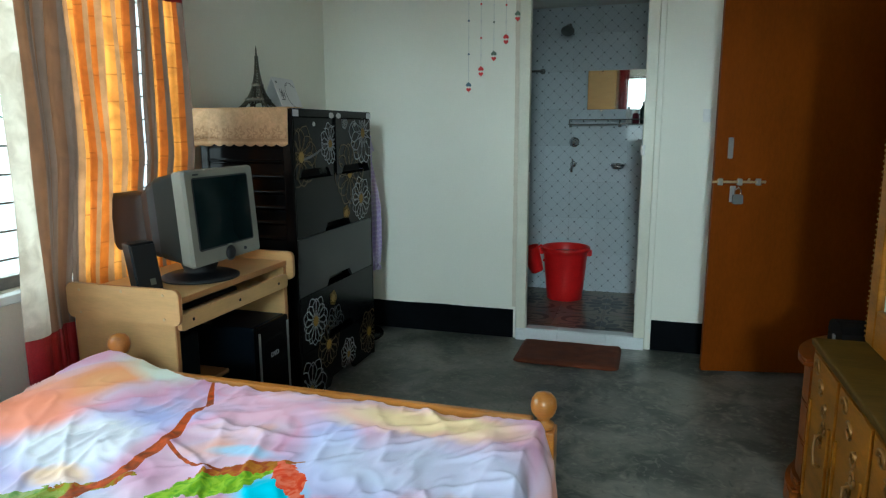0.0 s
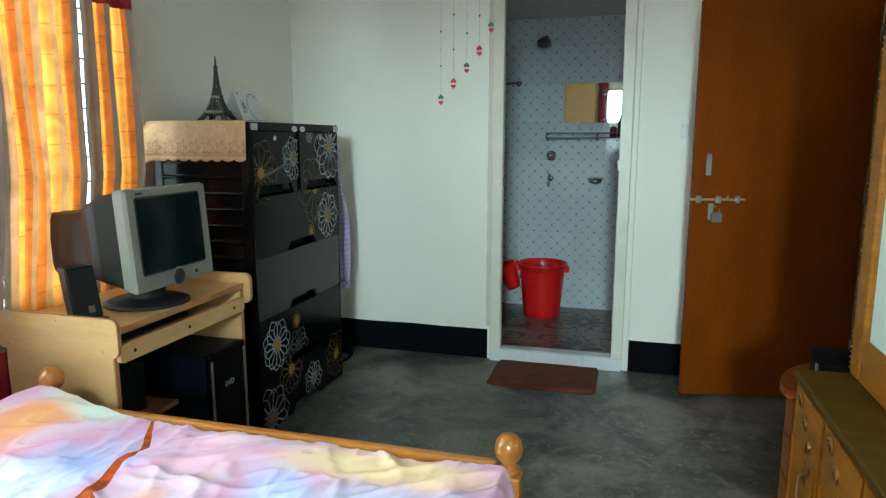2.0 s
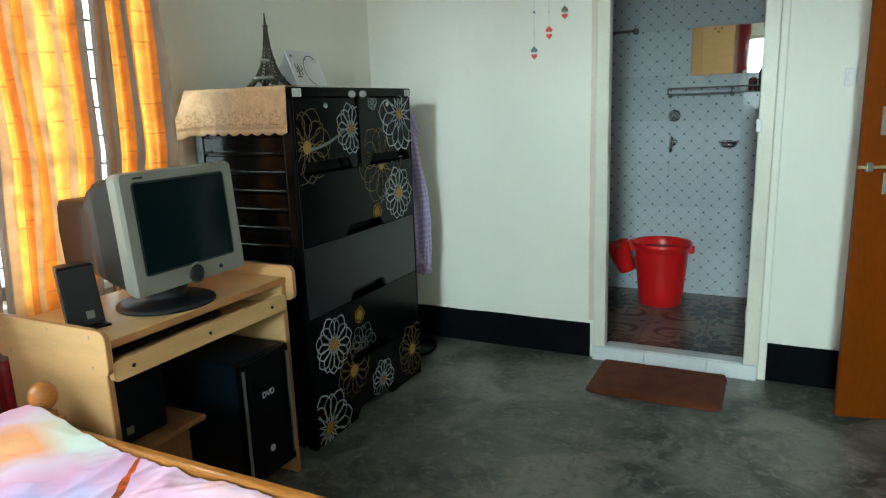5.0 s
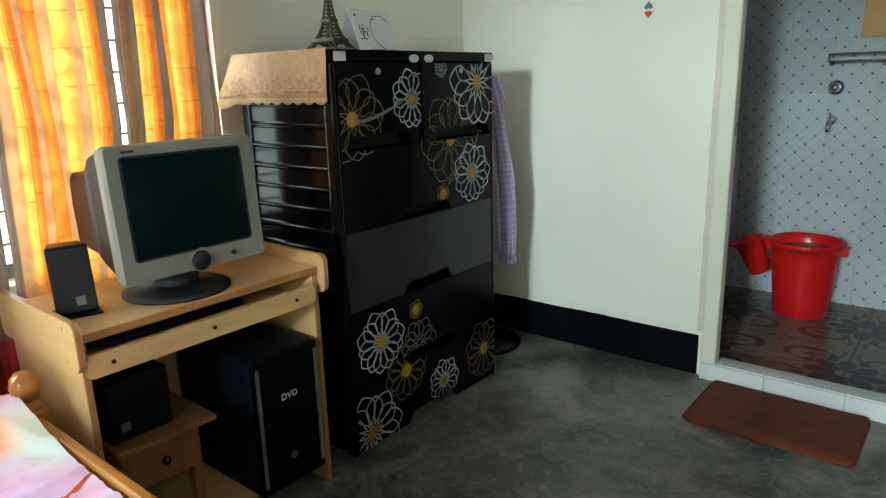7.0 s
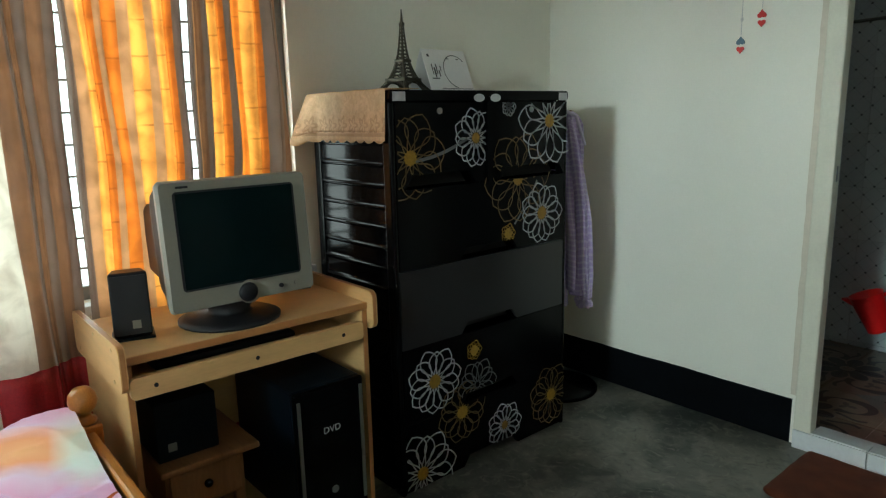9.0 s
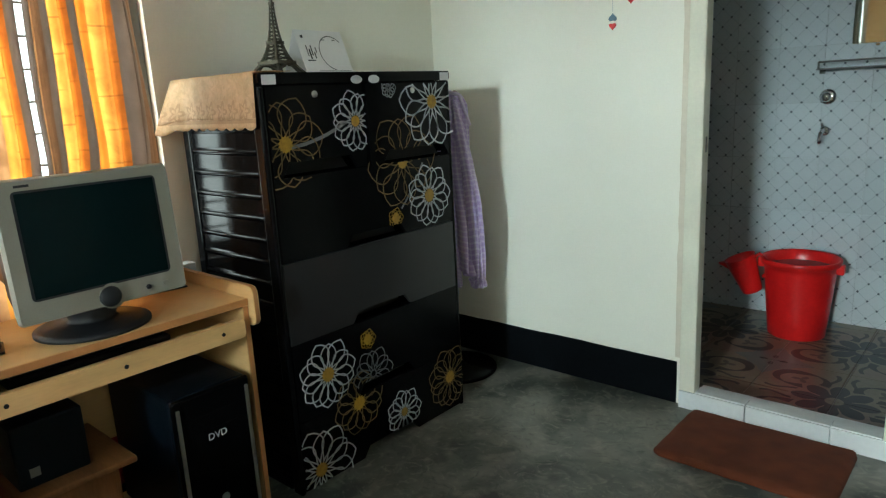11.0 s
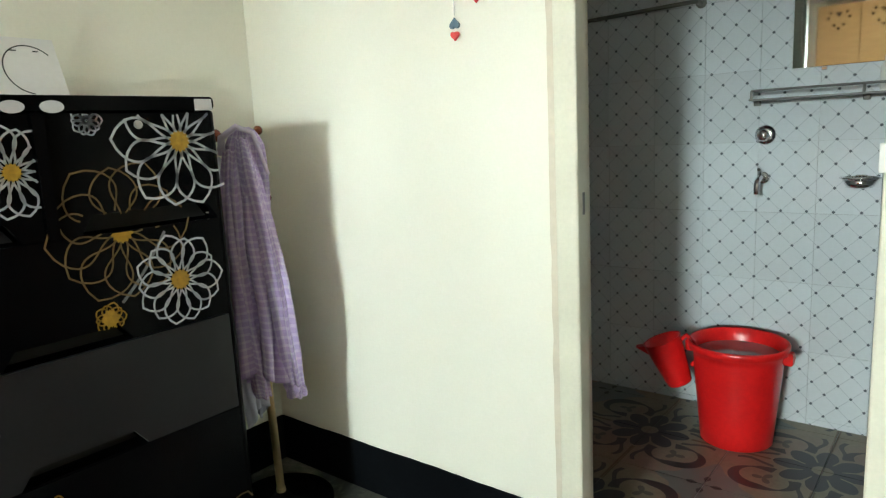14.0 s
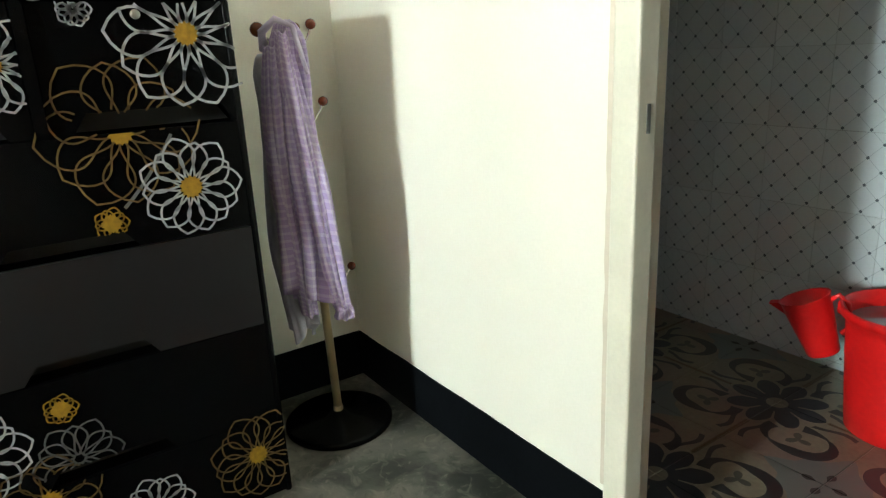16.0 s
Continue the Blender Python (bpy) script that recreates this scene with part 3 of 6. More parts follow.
def rounded(x0, x1, z0, z1, r, n=5):
    pts = []
    for cx, cz, a0 in ((x1 - r, z1 - r, 0), (x0 + r, z1 - r, 90), (x0 + r, z0 + r, 180), (x1 - r, z0 + r, 270)):
        for i in range(n + 1):
            a = radians(a0 + 90 * i / n)
            pts.append((cx + r * math.cos(a), cz + r * math.sin(a)))
    return pts


def grid_mesh(nu, nv, f, thick=0.0, uv=None):
    """A sheet of nu x nv cells through f(u, v), given some thickness along its normals."""
    bm = bmesh.new()
    vs = [[bm.verts.new(f(i / nu, j / nv)) for j in range(nv + 1)] for i in range(nu + 1)]
    lay = bm.loops.layers.uv.new("UVMap")
    for i in range(nu):
        for j in range(nv):
            fc = bm.faces.new((vs[i][j], vs[i + 1][j], vs[i + 1][j + 1], vs[i][j + 1]))
            for lp, (a, b) in zip(fc.loops, ((i, j), (i + 1, j), (i + 1, j + 1), (i, j + 1))):
                lp[lay].uv = uv(a / nu, b / nv) if uv else (a / nu, b / nv)
    if thick:
        bm.normal_update()
        bmesh.ops.solidify(bm, geom=bm.faces[:], thickness=thick)
    return bm


def structure(name, bm, material, label, category):
    return tagged(part(name, bm, material), label, category, kind="structure")

# ---- the room ----
XW, XE, YN, YS, ZC = -1.97, 1.32, 4.99, -0.80, 2.75
T = 0.14  # wall thickness
structure("floor", box(XW - T, XE + 1.4, YS - T, YN + 0.02, -0.12, 0.0), CEMENT, "polished grey cement floor with cloudy pale stains", "floor")
structure("ceiling", box(XW - T, XE + 1.4, YS - T, YN + T, ZC, ZC + 0.12), CEIL, "plain white painted ceiling", "ceiling")

DX0, DX1, DTOP = -0.645, 0.165, 2.34  # hole of the bathroom door
NT = 0.085  # thin partition to the bathroom
bm = box(XW - T, DX0, YN, YN + NT, 0, ZC)
add_box(bm, DX1, XE + T, YN, YN + NT, 0, ZC)
add_box(bm, DX0, DX1, YN, YN + NT, DTOP, ZC)
structure("wall_north", bm, PAINT, "cream painted wall with the bathroom doorway", "wall")

y0, y1, z0, z1 = WEST_W
bm = box(XW - T, XW, YS - T, y0, 0, ZC)
add_box(bm, XW - T, XW, y1, YN, 0, ZC)
add_box(bm, XW - T, XW, y0, y1, 0, z0)
add_box(bm, XW - T, XW, y0, y1, z1, ZC)
structure("wall_west", bm, PAINT, "cream painted wall with the curtained window", "wall")

x0, x1, z0, z1 = SOUTH_W
bm = box(XW, x0, YS - T, YS, 0, ZC)
add_box(bm, x1, XE, YS - T, YS, 0, ZC)
add_box(bm, x0, x1, YS - T, YS, 0, z0)
add_box(bm, x0, x1, YS - T, YS, z1, ZC)
structure("wall_south", bm, PAINT, "cream painted wall with a narrow bright window", "wall")

bm = box(XE, XE + T, YS - T, 3.99, 0, ZC)
add_box(bm, XE, XE + T, 4.86, YN, 0, ZC)
add_box(bm, XE, XE + T, 3.99, 4.86, 2.1, ZC)
structure("wall_east", bm, PAINT, "cream painted wall with the room door opening", "wall")
jamb = thing("door_frame", pose(0, 0, 0), "brown varnished wooden frame of the room door", "door frame", kind="structure")
part("jamb", box(XE + 0.012, XE + T + 0.01, 4.800, 4.858, 0.0, 2.099, 0.004), DOOR, jamb)
part("jamb", box(XE - 0.012, XE + T + 0.01, 3.992, 4.045, 0.0, 2.099, 0.004), DOOR, jamb)
part("head", box(XE + 0.012, XE + T + 0.01, 4.0455, 4.7995, 2.045, 2.098, 0.004), DOOR, jamb)
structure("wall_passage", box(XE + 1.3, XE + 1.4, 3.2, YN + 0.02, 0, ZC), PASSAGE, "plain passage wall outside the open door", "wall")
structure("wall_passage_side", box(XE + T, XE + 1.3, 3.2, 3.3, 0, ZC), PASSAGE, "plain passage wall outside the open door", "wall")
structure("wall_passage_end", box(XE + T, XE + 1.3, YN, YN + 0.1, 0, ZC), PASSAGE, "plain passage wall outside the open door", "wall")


def skirting(name, x0, x1, y0, y1):
    n = 40
    bm = bmesh.new()
    add_box(bm, x0, x1, y0, y1, 0.0, 0.19)
    bmesh.ops.subdivide_edges(bm, edges=[e for e in bm.edges if e.calc_length() > 0.5], cuts=n)
    for v in bm.verts:
        if v.co.z > 0.1:
            v.co.z += 0.007 * noise.noise(Vector((v.co.x * 3, v.co.y * 3, 0))) + 0.002 * noise.noise(Vector((v.co.x * 17, v.co.y * 17, 2)))
    structure(name, bm, BLACKPAINT, "black painted skirting band along the wall foot", "baseboard")


skirting("baseboard_north_left", XW + 0.004, DX0 - 0.018, YN - 0.004, YN)
skirting("baseboard_north_right", DX1 + 0.035, XE - 0.075, YN - 0.004, YN)
skirting("baseboard_west", XW, XW + 0.004, YS, YN - 0.004)
structure("door_lining", box(XE - 0.07, XE - 0.001, 4.870, YN - 0.006, 0.0, 2.12, 0.004), DOOR, "brown wooden lining of the room door", "door frame")
skirting("baseboard_east", XE - 0.004, XE, YS, 3.99)

# bathroom door frame, a real rebated frame set into the wall
frame_ob = thing("door_frame", pose(0, 0, 0), "cream painted wooden frame of the open bathroom doorway", "door frame", kind="structure")
for side, a, b, c in (("left", DX0, -0.578, -0.600), ("right", 0.098, DX1, 0.125)):
    lo, hi = min(a, b), max(a, b)
    part("jamb", box(lo, hi, 4.968, 5.030, 0, DTOP - 0.03, 0.006), FRAME, frame_ob)
    part("jamb_stop", box(lo if side == "left" else hi - 0.052, lo + 0.052 if side == "left" else hi, 5.031, 5.074, 0, DTOP - 0.03, 0.004), FRAME, frame_ob)
part("head_rail", box(DX0, DX1, 4.968, 5.074, DTOP - 0.03, DTOP - 0.004, 0.004), FRAME, frame_ob)
part("plaster_edge", box(DX1, DX1 + 0.034, 4.978, YN, 0, DTOP - 0.03, 0.006), PAINT, frame_ob)
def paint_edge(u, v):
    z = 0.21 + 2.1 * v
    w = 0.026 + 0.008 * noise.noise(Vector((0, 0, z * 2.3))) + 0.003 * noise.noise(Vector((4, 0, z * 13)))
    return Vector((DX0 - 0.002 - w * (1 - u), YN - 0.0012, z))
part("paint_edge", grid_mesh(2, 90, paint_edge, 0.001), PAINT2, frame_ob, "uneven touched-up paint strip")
lt = part("latch_plate", box(0.090, 0.114, 4.9575, 4.9678, 1.198, 1.258, 0.003), WHITEPL, frame_ob, "small white latch plate on the jamb")
part("hinge", box(0.093, 0.099, 5.0, 5.05, 0.28, 0.35, 0.002), SILVER, frame_ob)
part("strike_plate", box(-0.5795, -0.5765, 4.996, 5.008, 1.085, 1.145, 0.001), IRON, frame_ob)

# ---- bathroom ----
BX0, BX1, BY0, BY1, BZ, BTOP = -1.75, 0.85, YN + NT, 6.44, 0.0, 2.31
structure("floor_bath", box(BX0, BX1, YN + 0.021, BY1 + 0.02, -0.1, BZ - 0.006), GROUT, "grouted bathroom floor bed", "floor")
structure("ceiling_bath", box(BX0 - 0.1, BX1 + 0.1, BY0, BY1 + 0.1, BTOP, BTOP + 0.1), CEIL, "plain white bathroom ceiling", "ceiling")
wall_b = structure("wall_bath_north", box(BX0, BX1, BY1 + 0.007, BY1 + 0.1, 0, BTOP), GROUT, "pale tiled bathroom wall with a dotted diagonal lattice", "wall")
wall_bw = structure("wall_bath_west", box(BX0 - 0.1, BX0, BY0, BY1 + 0.1, 0, BTOP), WALLTILE, "pale tiled bathroom side wall", "wall")
wall_be = structure("wall_bath_east", box(BX1, BX1 + 0.1, BY0, BY1 + 0.1, 0, BTOP), WALLTILE, "pale tiled bathroom side wall", "wall")
threshold = structure("threshold", box(DX0 + 0.068, 0.097, 4.985, BY0, 0.0, 0.072), TILEWHITE, "raised bathroom doorstep faced with white tiles", "doorstep")
for a, b in ((-0.640, -0.372), (-0.368, -0.068), (-0.064, 0.160)):
    part("tile", box(a, b, 4.955, 4.966, 0.0, 0.076, 0.002), TILEWHITE, threshold)
    part("tile", box(max(a, -0.576), min(b, 0.096), 4.9665, 5.03, 0.0725, 0.08, 0.002), TILEWHITE, threshold)

# ---- windows ----
def window_unit(name, m, w, h, bars, label):
    """Local x along the wall, y into the wall, z up from the sill."""
    win = thing(name, m, label, "window", kind="structure")
    part("window_sill", box(-w / 2 - 0.04, w / 2 + 0.04, -0.05, 0.10, -0.035, -0.002, 0.004), SILL, win)
    fr = part("window_frame", box(-w / 2, -w / 2 + 0.045, 0.03, 0.08, 0, h, 0.004), IRON, win, "dark painted metal frame")
    part("window_frame", box(w / 2 - 0.045, w / 2, 0.03, 0.08, 0, h, 0.004), IRON, win)
    part("window_frame", box(-w / 2 + 0.045, w / 2 - 0.045, 0.03, 0.08, h - 0.045, h, 0.004), IRON, win)
    part("window_frame", box(-w / 2 + 0.045, w / 2 - 0.045, 0.03, 0.08, 0, 0.045, 0.004), IRON, win)
    if w > 1:
        part("mullion", box(-0.02, 0.02, 0.03, 0.08, 0.045, h - 0.045, 0.004), IRON, win)
    for i in range(bars):
        z = 0.10 + i * (h - 0.15) / (bars - 1)
        part("grille_bar", box(-w / 2 + 0.045, w / 2 - 0.045, 0.052, 0.064, z - 0.004, z + 0.004, 0.002), IRON, win)
    return win


window_unit("window_1", pose(XW, (WEST_W[0] + WEST_W[1]) / 2, WEST_W[2], 0, 0, 90), WEST_W[1] - WEST_W[0], WEST_W[3] - WEST_W[2], 13, "wide window with horizontal grille bars behind curtains")
window_unit("window_2", pose((SOUTH_W[0] + SOUTH_W[1]) / 2, YS, SOUTH_W[2], 0, 0, 180), SOUTH_W[1] - SOUTH_W[0], SOUTH_W[3] - SOUTH_W[2], 5, "bright window with a dark metal frame")
structure("backdrop_west", box(-8.05, -8.0, -6, 12, -2, 9), SKYGLOW, "bright overcast daylight outside the window", "backdrop")
structure("backdrop_south", box(-6, 6, -7.05, -7.0, -2, 9), SKYGLOW_SOUTH, "bright overcast daylight outside the window", "backdrop")

# ---- curtains ----
BRIGHT, DEEP, PEACH, GREY, LINING, BROWN = 0.08, 0.25, 0.42, 0.58, 0.75, 0.92


def curtain(stripes, seed, label, zb=0.10, zt=2.30, lean=0.0):
    """A curtain of printed stripes (y0, y1, kind, x offset): grey ones ride forward as ribs, the others sag back between them."""
    rnd = random.Random(seed)
    ph = rnd.random() * 6
    cols = []
    for a, b, kind, off in stripes:
        bulge = 0.014 if kind == GREY else (-0.012 if kind in (BRIGHT, DEEP) else 0.008)
        n = 6
        code = rnd.random()
        for i in range(n):
            cols.append((a + (b - a) * i / n, off + bulge * math.sin(math.pi * i / n), kind, code))
    cols.append((stripes[-1][1], stripes[-1][3], stripes[-1][2], 0.0))
    ya, yb = stripes[0][0], stripes[-1][1]

    def at(c, z):
        y, off = c[0], c[1]
        u, v = (y - ya) / (yb - ya), (z - zb) / (zt - zb)
        back = min(1.0, max(0.0, (1.25 - z) / 0.45)) * min(1.0, max(0.0, (y - 2.54) / 0.10))
        x = -1.800 + off * (1 - 0.7 * back) - 0.062 * back
        x += 0.005 * math.sin(y * 60 + v * 6 + ph) * (1 - back)
        y += lean * (1 - v) * (u - 0.3) + 0.006 * math.sin(v * 7 + y * 14 + ph) + 0.004 * math.sin(v * 17 + y * 31)
        return Vector((x, y, z))

    def panel(z0, z1, nz, thick):
        bm = bmesh.new()
        lay = bm.loops.layers.uv.new("UVMap")
        vs = [[bm.verts.new(at(c, z0 + (z1 - z0) * k / nz)) for k in range(nz + 1)] for c in cols]
        for i in range(len(cols) - 1):
            for k in range(nz):
                f = bm.faces.new((vs[i][k], vs[i + 1][k], vs[i + 1][k + 1], vs[i][k + 1]))
                for lp in f.loops:
                    lp[lay].uv = (cols[i][2], cols[i][3])
        if thick:
            bm.normal_update()
            bmesh.ops.solidify(bm, geom=bm.faces[:], thickness=thick)
        return bm

    ob = thing("curtain", pose(0, 0, 0), label, "curtain", "window curtains")
    part("cloth", panel(0.66, 1.884, 40, 0.0), CURTAIN, ob, "thin orange and grey striped cloth", True)
    part("hem_band", panel(zb, 0.66, 16, 0.0015), REDCLOTH, ob, "crimson satin band", True)
    part("top_band", panel(1.884, zt, 12, 0.0015), REDCLOTH, ob, "crimson satin band", True)
    return ob


curtain([(2.440, 2.534, LINING, 0.0), (2.534, 2.580, BROWN, -0.005), (2.580, 2.592, GREY, 0.0), (2.592, 2.608, BROWN, -0.012), (2.608, 2.636, GREY, 0.0), (2.636, 2.664, BROWN, -0.010), (2.664, 2.690, GREY, 0.022)],
        3, "grey and brown striped curtain with a pale lining and crimson bands")
curtain([(2.708, 2.728, GREY, -0.028), (2.728, 2.762, PEACH, -0.012), (2.762, 2.786, BRIGHT, -0.016), (2.786, 2.806, DEEP, -0.014), (2.806, 2.828, PEACH, 0.0), (2.828, 2.866, DEEP, -0.010),
         (2.866, 2.900, PEACH, -0.004), (2.900, 2.940, BRIGHT, -0.014), (2.940, 2.972, PEACH, -0.004), (2.972, 3.000, BRIGHT, -0.016), (3.000, 3.018, DEEP, -0.012), (3.018, 3.042, GREY, 0.004)],
        5, "orange and peach striped curtain with crimson bands, glowing with daylight")
curtain([(3.072, 3.088, GREY, 0.004), (3.088, 3.096, PEACH, -0.010), (3.096, 3.112, BROWN, -0.016), (3.112, 3.132, GREY, 0.006), (3.132, 3.164, BRIGHT, -0.014), (3.164, 3.182, DEEP, -0.012), (3.182, 3.208, GREY, 0.006),
         (3.208, 3.240, DEEP, -0.012), (3.240, 3.280, BRIGHT, -0.016), (3.280, 3.300, DEEP, -0.012), (3.300, 3.352, GREY, 0.002),
         (3.352, 3.372, GREY, -0.030), (3.372, 3.392, BROWN, -0.062), (3.392, 3.416, BROWN, -0.092)],
        8, "narrow orange and grey striped curtain beside the chest of drawers", lean=0.05)
rod = thing("curtain_rod", pose(0, 0, 0), "thin metal curtain rod above the window", "curtain rod")
part("rod", tube([(-1.800, 1.1, 2.315), (-1.800, 3.58, 2.315)], 0.011, 10), SILVER, rod)
for y in (1.15, 3.55):
    part("bracket", box(-1.97, -1.795, y - 0.01, y + 0.01, 2.30, 2.33, 0.003), SILVER, rod)

# ---- bed ----
bed = thing("bed", pose(0, 0, 0), "varnished teak bed with round ball finials on its posts", "bed")
def bed_post(x, y, h):
    p = part("bed_post", box(x - 0.036, x + 0.036, y - 0.036, y + 0.036, 0, h - 0.105, 0.006), TEAK, bed)
    part("finial", lathe([(0.028, h - 0.106), (0.030, h - 0.100), (0.030, h - 0.092), (0.018, h - 0.086), (0.018, h - 0.076), (0.026, h - 0.070), (0.034, h - 0.058), (0.0375, h - 0.040), (0.034, h - 0.020), (0.022, h - 0.005), (0.005, h)], 24, x, y), TEAK, p, "turned ball finial", True)
bed_post(-0.105, 2.60, 0.622)
bed_post(-1.578, 2.60, 0.664)
bed_post(-0.098, 0.55, 1.0)
bed_post(-1.62, 0.55, 1.0)
part("foot_rail", box(-1.541, -0.134, 2.585, 2.615, 0.20, 0.545, 0.008), TEAK, bed)
part("head_board", box(-1.584, -0.134, 0.535, 0.565, 0.20, 0.95, 0.008), TEAK, bed)
for x in (-0.098, -1.62):
    part("side_rail", box(x - 0.014, x + 0.014, 0.586, 2.564, 0.20, 0.36, 0.006), TEAK, bed)
mattress = tagged(part("mattress", box(-1.64, -0.135, 0.60, 2.555, 0.37, 0.49, 0.04, 4), BLUECLOTH), "plain mattress under the printed bed sheet", "mattress")


def sheet(u, v):
    # u across the bed, falling over both long sides; v along it
    s = -1.93 + 2.21 * u
    y = 0.62 + 1.955 * v
    z = 0.535 + 0.010 * noise.noise(Vector((s * 2.2, y * 2.2, 0))) + 0.010 * noise.noise(Vector((s * 7, y * 5, 3)))
    fold = abs(noise.noise(Vector((s * 5 + y * 2.5, y * 3 - s * 2, 7))))
    z += 0.013 * max(0, 0.30 - fold)
    w = 0.25 * noise.noise(Vector((s * 2.5, y * 2.5, 5)))
    crease = abs(noise.noise(Vector(((s - y) * 4.0 + w * 4, (s + y) * 1.8 + w * 3, 11))))
    fine = abs(noise.noise(Vector(((s + 0.6 * y) * 5.5 + w * 5, (y - 0.6 * s) * 2.6, 23))))
    z += 0.008 * max(0.0, 1 - fine / 0.22) ** 1.5
    z += 0.008 * max(0.0, 1 - crease / 0.16) ** 1.5
    tiny = abs(noise.noise(Vector(((s - 0.4 * y) * 13 + w * 8, (y + 0.5 * s) * 6, 31))))
    z += 0.0045 * max(0.0, 1 - tiny / 0.20) ** 1.3
    x = s
    z += 0.062 * math.exp(-((s + 1.58) ** 2) / (0.02 if s < -1.58 else 0.045) - ((y - 2.56) ** 2) / 0.05)
    edge = s + 0.14
    if edge > 0:
        x = -0.14 + 0.040 * (1 - math.exp(-edge / 0.04)) + 0.12 * edge
        z -= max(0, edge - 0.03) * 0.95
        x += (0.022 * math.sin(y * 21 + 3 * noise.noise(Vector((y * 3, 0, 2)))) + 0.010 * math.sin(y * 47)) * min(1, edge / 0.15)
    low = -1.68 - s
    if low > 0:
        x = -1.68 - 0.025 * (1 - math.exp(-low / 0.05))
        z -= max(0, low - 0.02) * 0.95
    if y > 2.50:
        z -= (y - 2.50) * 0.05
    if y > 2.40 and s > -1.30:
        z = min(z, 0.545 + 0.004 * noise.noise(Vector((s * 9, y * 9, 1))))
    return Vector((x, y, z))


bm = grid_mesh(360, 310, sheet)
tagged(part("bed_sheet", bm, BEDPRINT, smooth=True), "rumpled pastel bed sheet printed with a brown branch and leaves", "bed sheet")

# ---- computer desk ----
desk = thing("computer_desk", pose(0, 0, 0), "pale laminate computer desk with rounded side boards", "desk")
X0, X1, Y0, Y1, DT = -1.835, -1.362, 2.652, 3.434, 0.775   # back, front, ends and top height
part("desktop", box(X0, X1 - 0.035, Y0 + 0.0185, Y1 - 0.0185, DT - 0.023, DT, 0.003), OAK, desk)
part("front_edge", box(X1 - 0.0345, X1 - 0.030, Y0 + 0.0185, Y1 - 0.0185, DT - 0.022, DT - 0.001, 0.001), OAKEDGE, desk)
for y in (Y0, Y1 - 0.018):
    sb = part("side_board", prism(rounded(X0 - 0.01, X1, DT - 0.087, DT + 0.040, 0.026), 1, y, y + 0.018), OAK, desk)
    part("edge_strip", prism(rounded(X0 - 0.0105, X1 + 0.0005, DT - 0.0875, DT + 0.0405, 0.026), 1, y + 0.003, y + 0.015), OAKEDGE, sb)
    for sx, sz in ((-1.785, 0.017), (-1.785, -0.066), (-1.60, 0.022), (-1.425, 0.020), (-1.425, -0.066)):
        d = -0.001 if y < 3 else 0.019
        part("screw", lathe([(0.005, -0.001), (0.005, 0.001)], 10, m=pose(sx, y + d, DT + sz, 90)), BRASS, sb)
for y in (Y0 + 0.0185, Y1 - 0.0365):
    lg = part("side_panel", box(X0, X1 - 0.038, y, y + 0.018, 0.0, DT - 0.024, 0.002), OAK, desk)
    part("edge_strip", box(X1 - 0.0378, X1 - 0.033, y + 0.001, y + 0.017, 0.0, DT - 0.025), OAKEDGE, lg)
part("back_panel", box(X0, X0 + 0.012, Y0 + 0.037, Y1 - 0.037, 0.30, DT - 0.024), OAK, desk)
tray = part("keyboard_tray", box(X0 + 0.014, X1 - 0.0285, Y0 + 0.039, Y1 - 0.041, 0.660, 0.676, 0.002), OAK, desk)
rail = part("tray_front", prism(rounded(Y0 + 0.022, Y1 - 0.050, 0.664, 0.722, 0.014), 0, X1 - 0.028, X1 - 0.010), OAK, desk)
for y in (2.737, 3.020, 3.309):
    part("screw", lathe([(0.006, -0.001), (0.006, 0.002)], 10, m=pose(X1 - 0.010, y, 0.693, 0, 90)), DARKIN, rail)
part("bottom_shelf", box(X0, X1 - 0.06, Y0 + 0.037, Y1 - 0.037, 0.07, 0.088, 0.002), OAK, desk)
for y, w in ((3.06, 0.05), (3.24, 0.075)):
    tagged(part("cable_clip", box(-1.425, -1.395, y, y + w, 0.6762, 0.7, 0.005), WHITEPL), "small pale plastic piece on the keyboard tray", "clip")
kb = thing("keyboard", pose(-1.60, 3.00, 0.676), "black keyboard lying on the desk's tray", "keyboard")
part("body", box(-0.08, 0.08, -0.22, 0.22, 0, 0.018, 0.005), DARKIN, kb)
part("key_bed", box(-0.065, 0.065, -0.205, 0.205, 0.018, 0.026, 0.003), NAVY, kb)

# CRT monitor, local +x is the way its screen faces
mon = thing("crt_monitor", pose(-1.418, 3.022, DT, 0, 0, 0.5), "beige bulky CRT monitor with a dark blank screen", "monitor")
def shell(outs):
    """Rounded rings (x, half width, z0, z1, radius) skinned into a shell."""
    bm = bmesh.new()
    rings = []
    for x, hw, z0, z1, r in outs:
        rings.append([bm.verts.new((x + 0.06 * (z0 + z1 - 2 * z) * 0 - 0.07 * (z - 0.06), y, z)) for y, z in rounded(-hw, hw, z0, z1, r)])
    n = len(rings[0])
    for a, b in zip(rings, rings[1:]):
        for i in range(n):
            bm.faces.new((a[i], a[(i + 1) % n], b[(i + 1) % n], b[i]))
    bm.faces.new(rings[0])
    bm.faces.new(rings[-1][::-1])
    return bm
part("bezel", shell([(-0.045, 0.207, 0.087, 0.428, 0.014), (0.0, 0.217, 0.080, 0.436, 0.014), (0.014, 0.212, 0.085, 0.431, 0.011)]), BEIGE, mon, "beige front bezel")
part("side_shell", shell([(-0.15, 0.186, 0.10, 0.405, 0.03), (-0.0451, 0.204, 0.090, 0.426, 0.02)]), CRTGREY, mon, "grey side shell")
